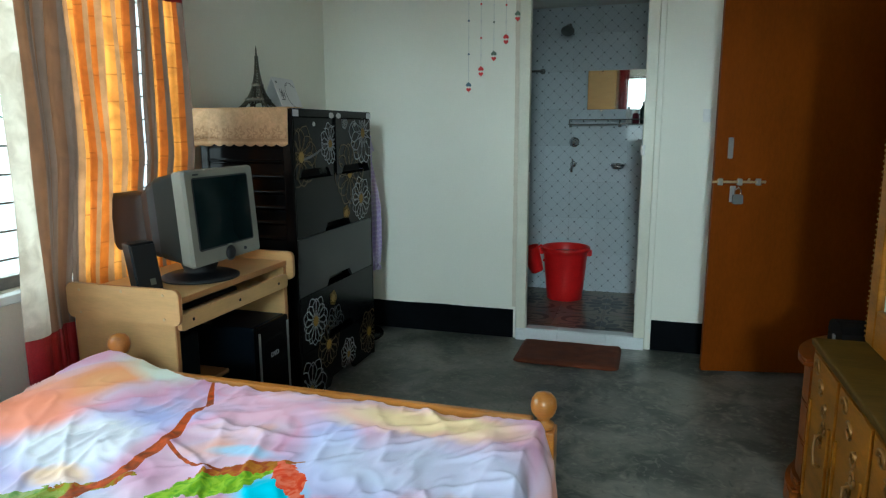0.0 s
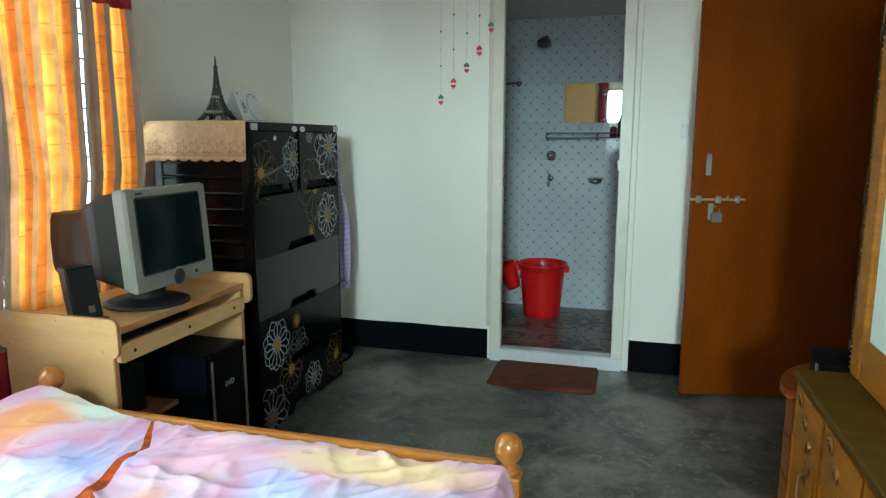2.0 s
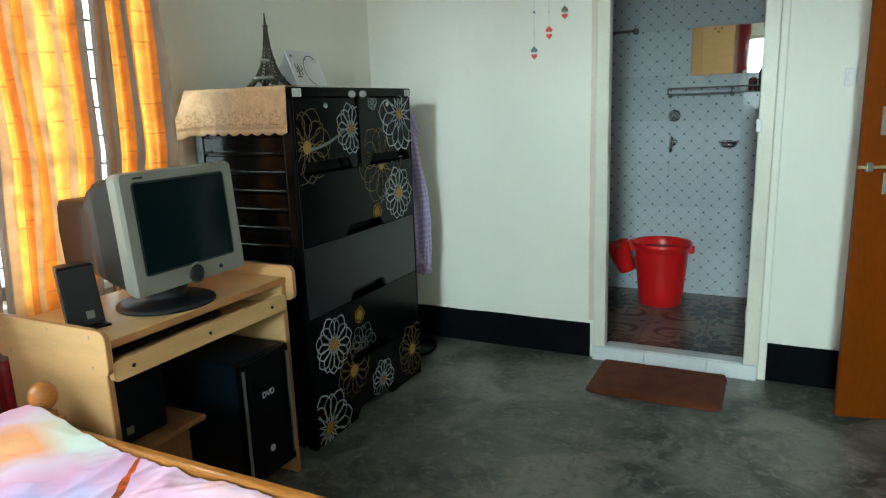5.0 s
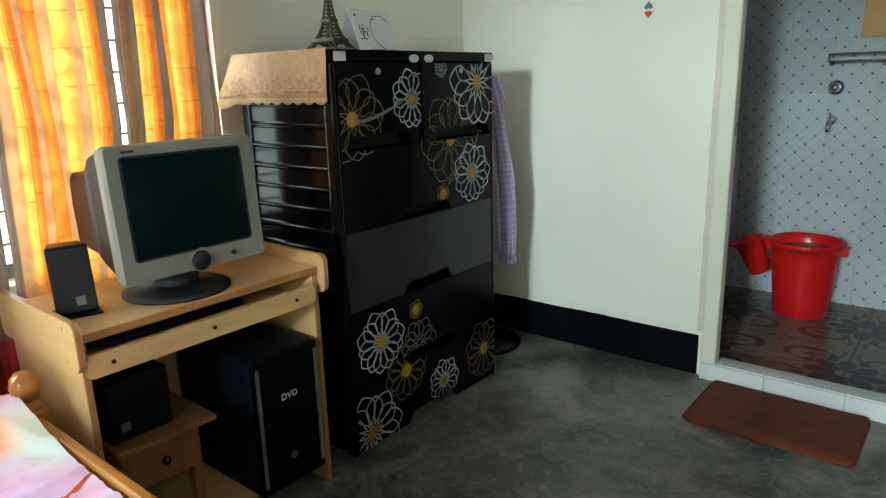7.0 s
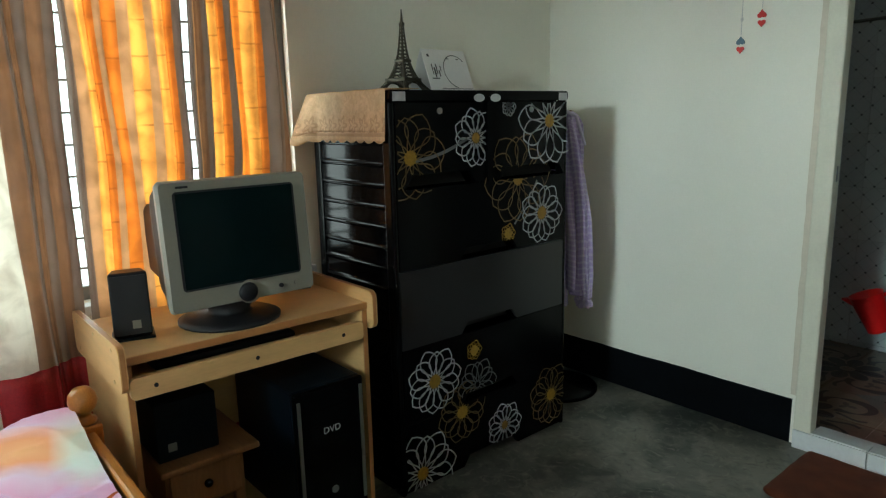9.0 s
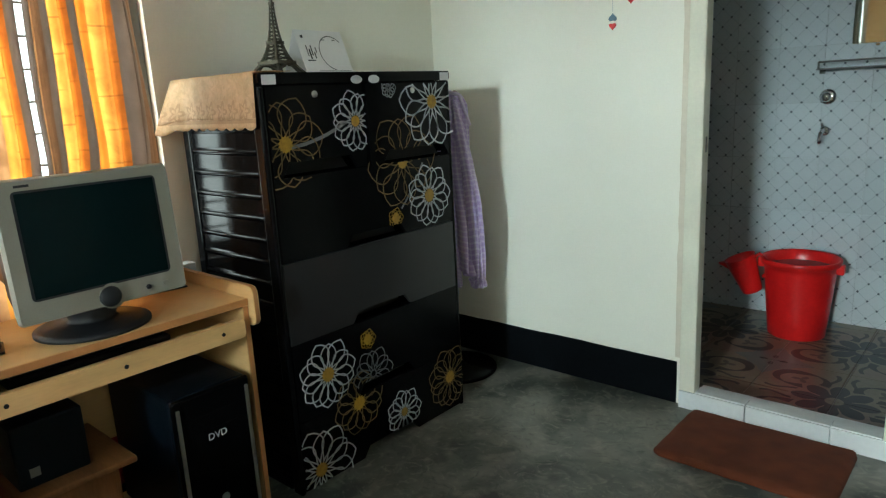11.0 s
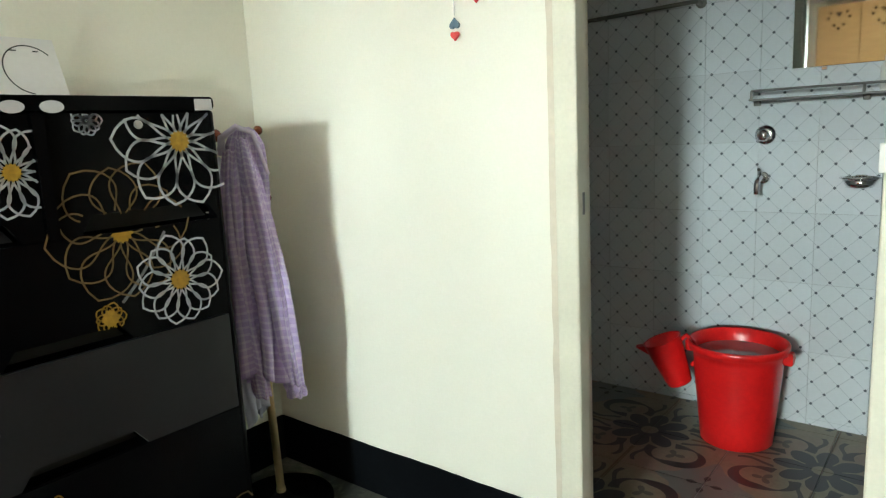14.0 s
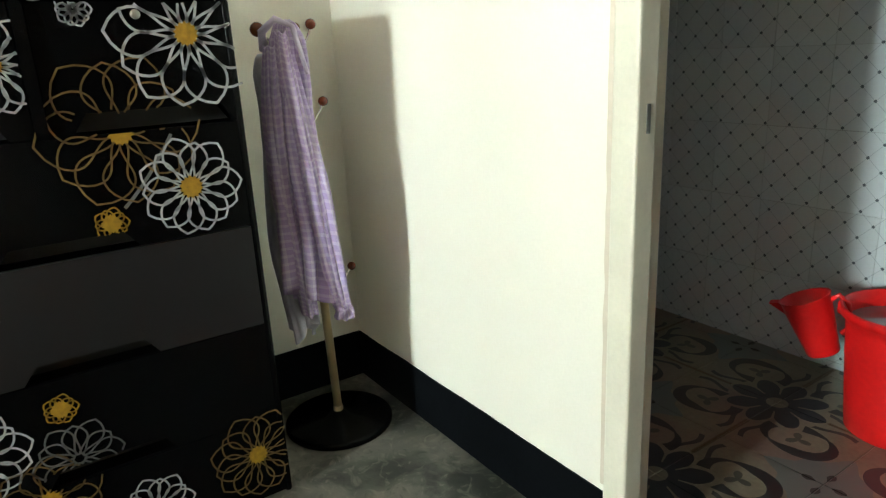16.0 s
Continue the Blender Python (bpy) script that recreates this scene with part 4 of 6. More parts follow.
part("rear_shell", shell([(-0.42, 0.12, 0.13, 0.325, 0.02), (-0.40, 0.135, 0.115, 0.338, 0.025), (-0.235, 0.155, 0.11, 0.350, 0.025), (-0.19, 0.176, 0.105, 0.385, 0.03), (-0.1505, 0.182, 0.102, 0.402, 0.03)]), CRTDARK, mon, "dark rear shell")
def screen_face(u, v):
    y, z = -0.172 + 0.340 * u, 0.143 + 0.258 * v
    b = 0.008 * (1 - (2 * u - 1) ** 2) * (1 - (2 * v - 1) ** 2)
    return Vector((0.0155 + b - 0.07 * (z - 0.06), y, z))
part("screen", grid_mesh(16, 12, screen_face), SCREEN, mon, "dark blank curved screen glass", True)
rim = part("screen_rim", add_prism(bmesh.new(), rounded(-0.179, 0.175, 0.137, 0.407, 0.012), 0, 0.002, 0.0145), CRTDARK, mon)
for v in rim.data.vertices:
    v.co.x -= 0.07 * (v.co.z - 0.06)
part("power_button", lathe([(0.028, -0.004), (0.028, 0.006), (0.022, 0.012), (0.0, 0.013)][:3], 24, m=pose(0.012, 0.0, 0.108, 0, 90)), CRTDARK, mon, "round dark power button", True)
part("power_ring", lathe([(0.034, -0.004), (0.034, 0.003)], 24, m=pose(0.0115, 0.006, 0.108, 0, 90)), BEIGE, mon, "pale ring")
part("knob", lathe([(0.007, 0), (0.006, 0.006)], 12, m=pose(0.010, 0.105, 0.108, 0, 90)), CRTDARK, mon)
part("knob", lathe([(0.008, 0), (0.007, 0.003)], 12, m=pose(0.0105, 0.155, 0.108, 0, 90)), BEIGE, mon)
part("badge", box(-0.02, -0.010, -0.168, -0.135, 0.415, 0.421), CRTDARK, mon)
for i in range(1, 7):
    part("vent_slot", box(-0.14, -0.06, -0.15 + i * 0.04, -0.135 + i * 0.04, 0.398, 0.412), CRTDARK, mon)
part("stand", lathe([(0.15, 0.0), (0.15, 0.008), (0.13, 0.016), (0.07, 0.022), (0.06, 0.03), (0.075, 0.07), (0.09, 0.094)], 32, -0.13, 0.0), CRTDARK, mon, "dark round swivel base", True)


def speaker(x, y, z, turn, h, label):
    sp = thing("speaker", pose(x, y, z, 0, 0, turn), label, "speaker", "desk speakers")
    b = part("cabinet", box(-0.062, 0.0, -0.05, 0.05, 0.006, h, 0.006), NAVY, sp)
    for v in b.data.vertices:
        v.co.x -= 0.22 * v.co.z
        if v.co.x + 0.22 * v.co.z < -0.04:
            v.co.y *= 0.8
    part("grille", box(0.0, 0.003, -0.046, 0.046, 0.012, h - 0.008), CRTDARK, sp)
    for v in sp.children[-1].data.vertices:
        v.co.x -= 0.22 * v.co.z
    part("foot", box(-0.08, 0.02, -0.055, 0.055, 0.0, 0.006, 0.002), NAVY, sp)
    bd = part("badge", box(0.003, 0.0045, 0.0, 0.022, 0.028, 0.05), BEIGE, sp, "small silver badge")
    for v in bd.data.vertices:
        v.co.x -= 0.22 * v.co.z
    return sp


speaker(-1.545, 2.742, DT, -14, 0.18, "small dark angled desk speaker beside the monitor")
speaker(-1.72, 3.33, DT, -10, 0.18, "small dark speaker half hidden behind the monitor")

# things under the desk
pc = thing("computer_tower", pose(-1.390, 3.246, 0.088), "dark navy computer tower standing under the desk", "computer")
part("case", box(-0.42, 0.0, -0.125, 0.125, 0.0, 0.455, 0.008), NAVY, pc)
fr = part("front_panel", box(0.0005, 0.02, -0.125, 0.125, 0.0, 0.455, 0.007), BLACKPL, pc)
for y in (-0.112, 0.112):
    part("trim_strip", box(0.02, 0.026, y - 0.006, y + 0.006, 0.03, 0.43, 0.002), SILVER, fr, "slim silver strip")
part("drive_tray", box(0.02, 0.022, -0.07, 0.07, 0.345, 0.385, 0.001), BLACKPL, fr)
part("drive_tray", box(0.02, 0.022, -0.07, 0.07, 0.295, 0.335, 0.001), BLACKPL, fr)
part("power_button", lathe([(0.013, 0), (0.012, 0.004)], 16, m=pose(0.020, 0.0, 0.10, 0, 90)), SILVER, fr)
curve = bpy.data.curves.new("dvd_mark", "FONT")
curve.body, curve.size, curve.extrude, curve.align_x, curve.align_y = "DVD", 0.030, 0.0005, "CENTER", "CENTER"
dvd = new("dvd_mark", curve)
dvd.data.materials.append(STICKER)
dvd.parent = fr
dvd.matrix_basis = pose(0.0228, 0.0, 0.31, 90, 0, 90)

side = thing("drawer_stool", pose(0, 0, 0), "small brown wooden stool with a drawer under the desk", "stool")
part("top", box(-1.80, -1.455, 2.745, 3.042, 0.375, 0.395, 0.006), STOOLWOOD, side)
part("carcass", box(-1.78, -1.495, 2.765, 3.0, 0.24, 0.374), STOOLWOOD, side)
dr = part("drawer_front", box(-1.4945, -1.48, 2.775, 2.985, 0.255, 0.365, 0.004), STOOLWOOD, side)
part("knob", ball((-1.47, 2.88, 0.312), 0.013), DARKWOOD, dr, "round dark knob", True)
for x in (-1.765, -1.51):
    for y in (2.78, 2.985):
        part("leg", box(x - 0.015, x + 0.015, y - 0.015, y + 0.015, 0.088, 0.24, 0.003), STOOLWOOD, side)
sub = thing("subwoofer", pose(-1.635, 2.85, 0.395), "dark box subwoofer on the small stool", "speaker")
part("cabinet", box(-0.12, 0.12, -0.09, 0.09, 0.0, 0.18, 0.006), NAVY, sub)
part("badge", box(0.12, 0.1215, -0.06, -0.035, 0.03, 0.055), BEIGE, sub)

# ---- chest of drawers ----
CX, CY0, CY1, CH = -1.418, 3.56, 4.462, 1.45
chest = thing("chest_of_drawers", pose(0, -0.008, 0), "black plastic chest of drawers printed with white and gold flowers", "chest of drawers")
part("carcass", box(-1.90, CX - 0.075, CY0 + 0.012, CY1 - 0.012, 0.0, CH - 0.03), BLACKPL, chest)
part("top_board", prism(rounded(CY0, CY1, CH - 0.035, CH, 0.012), 0, -1.915, CX + 0.002, 0.0), BLACKPL, chest)
for y0, y1 in ((CY0, CY0 + 0.022), (CY1 - 0.022, CY1)):
    part("corner_post", box(CX - 0.05, CX + 0.001, y0, y1, 0.0, CH - 0.035, 0.010, 3), BLACKPL, chest)
    part("corner_post", box(-1.915, -1.865, y0, y1, 0.0, CH - 0.035, 0.010, 3), BLACKPL, chest)
# ribbed sides: each slat is a rounded louvre
for yy, d in ((CY0 + 0.010, -1), (CY1 - 0.010, 1)):
    for i in range(19):
        z = 0.05 + i * 0.072
        prof = [(yy, z), (yy + d * 0.007, z + 0.001), (yy + d * 0.0105, z + 0.004), (yy + d * 0.0105, z + 0.008), (yy + d * 0.007, z + 0.012), (yy + d * 0.0045, z + 0.018), (yy + d * 0.0035, z + 0.066), (yy, z + 0.069)]
        bm = add_prism(bmesh.new(), prof, 0, -1.865, CX - 0.05)
        part("side_slat", bm, SLAT, chest)
ROWS_Z = [(0.012, 0.270), (0.274, 0.553), (0.557, 0.838), (0.842, 1.118), (1.122, 1.408)]


def drawer_front(y0, y1, z0, z1, m, h0, h1, lift):
    """A drawer front with a sloped finger recess cut into its lower edge."""
    d = part("drawer", add_prism(bmesh.new(), [(y0, z0), (h0 - 0.02, z0), (h0 + 0.012, z0 + lift), (h1 - 0.012, z0 + lift), (h1 + 0.02, z0), (y1, z0), (y1, z1), (y0, z1)], 0, CX - 0.016, CX), m, chest)
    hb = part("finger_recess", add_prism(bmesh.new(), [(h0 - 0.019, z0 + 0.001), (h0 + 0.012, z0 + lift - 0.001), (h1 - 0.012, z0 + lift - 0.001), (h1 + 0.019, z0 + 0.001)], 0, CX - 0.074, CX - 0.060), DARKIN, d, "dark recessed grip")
    return d


mid = 4.008
fronts = []
for i, (z0, z1) in enumerate(ROWS_Z):
    if i == 4:
        fronts.append(drawer_front(CY0 + 0.024, mid - 0.016, z0, z1, BLACKPL, 3.64, 3.925, 0.046))
        fronts.append(drawer_front(mid + 0.016, CY1 - 0.020, z0, z1, BLACKPL, 4.09, 4.42, 0.046))
    else:
        fronts.append(drawer_front(CY0 + 0.022, CY1 - 0.020, z0, z1, (BLACKPL, BLACKPL, GREYPL, BLACKPL)[i], 3.88, 4.145, 0.042))
part("divider", prism(rounded(mid - 0.013, mid + 0.013, 1.12, 1.412, 0.011), 0, CX - 0.016, CX + 0.010), BLACKPL, chest)


NOTCHES = [(3.62, 3.945, 1.122, 1.168), (4.07, 4.44, 1.122, 1.168)] + [(3.86, 4.165, z0, z0 + 0.042) for z0, _ in ROWS_Z[:4]]


def add_stroke(bm, pts, w, clip, x=CX + 0.0006, lift=0.0009):
    """A thin raised printed line on the front; parts outside clip are left out."""
    y0, y1, z0, z1 = clip
    for a, b in zip(pts, pts[1:]):
        my, mz = (a[0] + b[0]) / 2, (a[1] + b[1]) / 2
        if not (y0 < my < y1 and z0 < mz < z1):
            continue
        if any(n0 < my < n1 and m0 - 0.004 < mz < m1 for n0, n1, m0, m1 in NOTCHES):
            continue
        dy, dz = b[0] - a[0], b[1] - a[1]
        ln = math.hypot(dy, dz) or 1
        ny, nz = -dz / ln * w / 2, dy / ln * w / 2
        ey, ez = dy / ln * w * 0.2, dz / ln * w * 0.2
        vs = [bm.verts.new((x + lift, y, z)) for y, z in ((a[0] - ey + ny, a[1] - ez + nz), (b[0] + ey + ny, b[1] + ez + nz), (b[0] + ey - ny, b[1] + ez - nz), (a[0] - ey - ny, a[1] - ez - nz))]
        bm.faces.new(vs)


def ribbon(pts, w, x):
    """One unbroken flat printed band."""
    bm = bmesh.new()
    rows = []
    for i, (y, z) in enumerate(pts):
        a, b = pts[max(i - 1, 0)], pts[min(i + 1, len(pts) - 1)]
        ln = math.hypot(b[0] - a[0], b[1] - a[1])
        ny, nz = -(b[1] - a[1]) / ln * w / 2, (b[0] - a[0]) / ln * w / 2
        rows.append((bm.verts.new((x, y + ny, z + nz)), bm.verts.new((x, y - ny, z - nz))))
    for p, q in zip(rows, rows[1:]):
        bm.faces.new((p[0], q[0], q[1], p[1]))
    return bm


FULL = (CY0 + 0.024, CY1 - 0.006, 0.014, 1.408)


def flower(cy, cz, r, n, ink, turn=0.0, spread=0.49, w=0.0046, clip=FULL, arc=(0, 360), centre=0.030, x=0.0, centre_top=9.0):
    fl = bmesh.new()
    for k in range(n):
        a0 = 2 * math.pi * k / n + radians(turn)
        if not arc[0] <= math.degrees(a0) % 360 <= arc[1]:
            continue
        rk = r * (0.93 + 0.07 * math.cos(3 * k))
        for sgn in (-1, 1):
            pts = []
            for i in range(15):
                s = 0.12 + 0.88 * i / 14
                a = a0 + sgn * spread * math.sin(math.pi * s ** 1.25) ** 0.85
                pts.append((cy + rk * s * math.cos(a), cz + rk * s * math.sin(a)))
            add_stroke(fl, pts, w, clip, CX + 0.0006 + x)
    f = part("printed_flower", fl, ink, chest, "printed line flower")
    if centre:
        c = bmesh.new()
        ring = []
        for i in range(28):
            a = 2 * math.pi * i / 28
            rr = centre * (1.0 if i % 2 else 0.8)
            ring.append(c.verts.new((CX + 0.002 + x, min(clip[1], cy + rr * math.cos(a)), min(centre_top, cz + rr * math.sin(a)))))
        c.faces.new(ring)
        part("flower_centre", c, YELLOWINK, f, "mottled yellow centre")
    return f


UP, TR = (mid + 0.018, CY1 - 0.006, 1.124, 1.406), (CY0 + 0.026, mid - 0.018, 0.86, 1.406)
flower(4.348, 1.334, 0.185, 13, WHITEINK, 10, clip=UP, w=0.0062, x=0.0006)
flower(4.165, 1.118, 0.185, 12, GOLDINK, 4, spread=0.60, clip=(3.99, CY1 - 0.006, 0.93, 1.30), x=0.0, centre_top=1.117)
flower(4.305, 0.968, 0.128, 14, WHITEINK, 0, clip=(4.1, CY1 - 0.004, 0.842, 1.118), w=0.0052, x=0.0006)
flower(3.640, 1.226, 0.155, 12, GOLDINK, 8, spread=0.60, clip=TR)
flower(3.943, 1.282, 0.110, 14, WHITEINK, 0, clip=TR, w=0.005, centre=0.022)
flower(3.721, 0.408, 0.130, 14, WHITEINK, 6, clip=FULL, w=0.0050)
flower(3.652, 0.066, 0.165, 14, WHITEINK, 3, clip=FULL, w=0.0056)
flower(3.853, 0.245, 0.125, 12, GOLDINK, 12, spread=0.58, clip=FULL)
flower(3.935, 0.335, 0.105, 12, GREYINK, 0, spread=0.5, clip=(3.8, 4.2, 0.30, 0.55), centre=0)
flower(4.085, 0.115, 0.100, 14, WHITEINK, 0, clip=FULL, w=0.005, centre=0.02)
flower(4.372, 0.162, 0.140, 14, GOLDINK, 9, spread=0.54, clip=FULL, w=0.005)
for y, z, r, ink in ((4.110, 0.908, 0.040, YELLOWINK), (3.920, 0.478, 0.040, YELLOWINK), (4.116, 1.392, 0.038, WHITEINK)):
    flower(y, z, r, 10, ink, 0, spread=0.6, w=0.004, clip=FULL if z < 1.3 else UP, centre=0.024 if ink is YELLOWINK else 0)
part("printed_stem", ribbon([(3.66 + 0.03 * i, 1.215 + 0.0008 * i * i + 0.002 * i) for i in range(9)], 0.012, CX + 0.0015), GREYINK, chest)
part("printed_stem", ribbon([(4.145 + 0.022 * i, 0.940 + 0.020 * i + 0.0012 * i * i) for i in range(7)], 0.008, CX + 0.0011), GREYINK, chest)
for y in (3.600, 4.430):
    part("label_sticker", box(CX + 0.002, CX + 0.0035, y - 0.026, y + 0.026, 1.414, 1.444), STICKER, chest, "small white paper label")
for y in (3.962, 4.045):
    part("oval_sticker", lathe([(0.021, 0), (0.021, 0.0015)], 20, m=pose(CX + 0.002, y, 1.424, 0, 90) @ Matrix.Diagonal((0.68, 1.25, 1, 1))), STICKER, chest, "oval white sticker")
for y in (3.774, 4.242):
    part("lock", lathe([(0.011, 0), (0.011, 0.004), (0.008, 0.006)], 16, m=pose(CX, y, 1.380, 0, 90)), SILVER, chest, "round silver lock")

# lace runner on the chest
def runner(u, v):
    x = -1.935 + 0.505 * u
    if v < 0.4:
        return Vector((x, 3.69 - 0.138 * v / 0.4, 1.4545 + 0.0015 * noise.noise(Vector((x * 20, v * 9, 0)))))
    k = (v - 0.4) / 0.6
    scallop = 0.010 * abs(math.sin(math.pi * (x + 1.935) / 0.056))
    drop = 0.163 * k + (scallop if v > 0.99 else scallop * k * 0.3)
    fold = 0.012 * math.sin(x * 34) * k * (1 if u < 0.3 else 0.35)
    flare = 0.10 * max(0, 0.16 - u) * k * 4
    return Vector((x - flare * 0.2, 3.5485 - 0.010 * k + fold * 0.5 - flare * 1.1, 1.4545 - 0.004 * k - drop - flare * 0.3))


lr = thing("lace_runner", pose(0, 0, 0), "peach lace runner with a scalloped edge hanging over the chest", "table runner")
part("cloth", grid_mesh(90, 26, lambda u, v: runner(u, v * 0.9), 0.002), LACE, lr, "", True)
part("scalloped_hem", grid_mesh(90, 4, lambda u, v: runner(u, 0.9 + 0.1 * v), 0.003), LACE, lr, "scalloped lace hem", True)


def eiffel_tower(x, y, z, h):
    t = thing("tower_figurine", pose(x, y, z, 0, 0, 12), "dark bronze lattice tower souvenir on the chest", "figurine")
    def half(s):
        return h * (0.245 * math.exp(-4.6 * s) + 0.016 * (1 - s) + 0.006)
    levels = [i / 24 for i in range(21)]
    for sx in (-1, 1):
        for sy in (-1, 1):
            bm = bmesh.new()
            pts = [(sx * half(s), sy * half(s), h * s) for s in levels]
            add_tube(bm, pts, h * 0.022, 6, h * 0.008)
            inner = [(sx * (half(s) - h * 0.075 * (1 - s / 0.4)), sy * (half(s) - h * 0.01), h * s) for s in levels[:10]]
            add_tube(bm, inner, h * 0.011, 5)
            inner = [(sx * (half(s) - h * 0.01), sy * (half(s) - h * 0.075 * (1 - s / 0.4)), h * s) for s in levels[:10]]
            add_tube(bm, inner, h * 0.011, 5)
            part("leg", bm, EIFFEL, t)
    for s, k in ((0.175, 1.22), (0.40, 1.35), (0.83, 1.8)):
        w = half(s) * k
        part("platform", box(-w, w, -w, w, h * s - h * 0.018, h * s + h * 0.018, 0.001), EIFFEL, t)
    bm = bmesh.new()
    for i in range(3, 20):
        s0, s1 = levels[i], levels[i + 1]
        for sgn in (-1, 1):
            for ax in (0, 1):
                for d in (-1, 1):
                    a, b = [d * half(s0), sgn * half(s0), h * s0], [-d * half(s1), sgn * half(s1), h * s1]
                    if ax:
                        a[0], a[1], b[0], b[1] = a[1], a[0], b[1], b[0]
                    add_tube(bm, [a, b], h * 0.0055, 4)
    part("lattice", bm, EIFFEL, t)
    for rot in range(4):
        bm = tube([(half(0.06) * 0.95 * math.cos(a), half(0.08) * 0.97, h * (0.005 + 0.145 * math.sin(a))) for a in [math.pi * i / 12 for i in range(13)]], h * 0.012, 6)
        bm.transform(Matrix.Rotation(rot * math.pi / 2, 4, "Z"))
        part("arch", bm, EIFFEL, t)
    part("spire", tube([(0, 0, h * 0.82), (0, 0, h)], h * 0.022, 8, h * 0.006), EIFFEL, t)


eiffel_tower(-1.81, 3.915, 1.450, 0.325)

cal = thing("desk_calendar", pose(-1.735, 4.085, 1.450, 0, 0, 4), "white tent-shaped desk calendar with a thin black circle", "calendar")
part("front_card", prism([(0.035, 0.0), (0.0365, 0.0015), (-0.0285, 0.175), (-0.031, 0.175)], 1, -0.122, 0.122), PAPER, cal)
part("back_card", prism([(-0.105, 0.0), (-0.103, 0.0), (-0.0285, 0.174), (-0.031, 0.174)], 1, -0.122, 0.122), PAPER, cal)
part("foot_card", box(-0.10, 0.033, -0.12, 0.12, 0.0, 0.0015), PAPER, cal)
def on_card(v, d):
    return Vector((0.0366 - 0.0654 * v + d, 0, 0.0016 + 0.1745 * v))
bm = bmesh.new()
ring = []
for i in range(41):
    a = radians(40 + 220 * i / 40)
    for r in (0.068, 0.0715):
        p = on_card(0.50 + r / 0.187 * math.sin(a), 0.0012)
        p.y = 0.045 + r * math.cos(a)
        ring.append(bm.verts.new(p))
for i in range(40):
    bm.faces.new(ring[2 * i:2 * i + 2] + [ring[2 * i + 3], ring[2 * i + 2]])
part("printed_ring", bm, INK, cal)
for y0, y1, v0, v1 in ((-0.10, -0.088, 0.82, 0.88), (-0.09, -0.085, 0.42, 0.66), (-0.08, -0.072, 0.36, 0.58), (-0.068, -0.062, 0.44, 0.66), (-0.056, -0.050, 0.38, 0.52), (-0.045, -0.040, 0.5, 0.62), (-0.10, -0.06, 0.32, 0.345), (-0.06, 0.115, 0.10, 0.112), (0.0, 0.02, 0.78, 0.80), (0.06, 0.075, 0.78, 0.80)):
    bm, q = bmesh.new(), []
    for y, v in ((y0, v0), (y1, v0), (y1, v1), (y0, v1)):
        p = on_card(v, 0.0012)
        p.y = y
        q.append(bm.verts.new(p))
    bm.faces.new(q)
    part("printed_mark", bm, INK, cal)

# ---- coat stand with clothes ----
SX, SY = -1.682, 4.740
stand = thing("coat_stand", pose(SX, SY, 0), "brass pole coat stand with wooden ball hooks and black base", "coat stand")
part("base", lathe([(0.185, 0.0), (0.19, 0.006), (0.19, 0.018), (0.182, 0.026), (0.05, 0.032), (0.03, 0.05), (0.022, 0.052)], 48), BLACKPL, stand, "glossy black round base", True)
part("pole", tube([(0, 0, 0.05), (0, -0.018, 0.75), (0.004, -0.045, 1.30)], 0.0145, 16), BRASS, stand, "brass pole", True)
part("pole_foot", lathe([(0.0175, 0.05), (0.0170, 0.066), (0.0155, 0.068)], 16), BRASS, stand)
part("top_cap", lathe([(0.017, 1.297), (0.018, 1.307), (0.012, 1.320), (0.005, 1.325)], 16, 0.004, -0.045), BRASS, stand)
HOOKS = [(0.034, -0.141, 1.348, 0.021), (0.028, 0.028, 1.360, 0.016), (0.013, 0.051, 1.130, 0.0155), (-0.029, 0.117, 0.559, 0.015), (-0.10, 0.03, 1.355, 0.017), (-0.03, -0.10, 1.14, 0.016), (-0.09, 0.06, 0.65, 0.015)]
for x, y, z, r in HOOKS:
    arm = part("hook_arm", tube([(0, -0.045 * z / 1.3, z - 0.06), (x * 0.4, y * 0.4, z - 0.055), (x * 0.8, y * 0.8, z - 0.025), (x, y, z)], 0.0035, 8), CHROME, stand)
    part("hook_ball", ball((x, y, z), r), WOODBALL, arm, "dark red wooden ball", True)


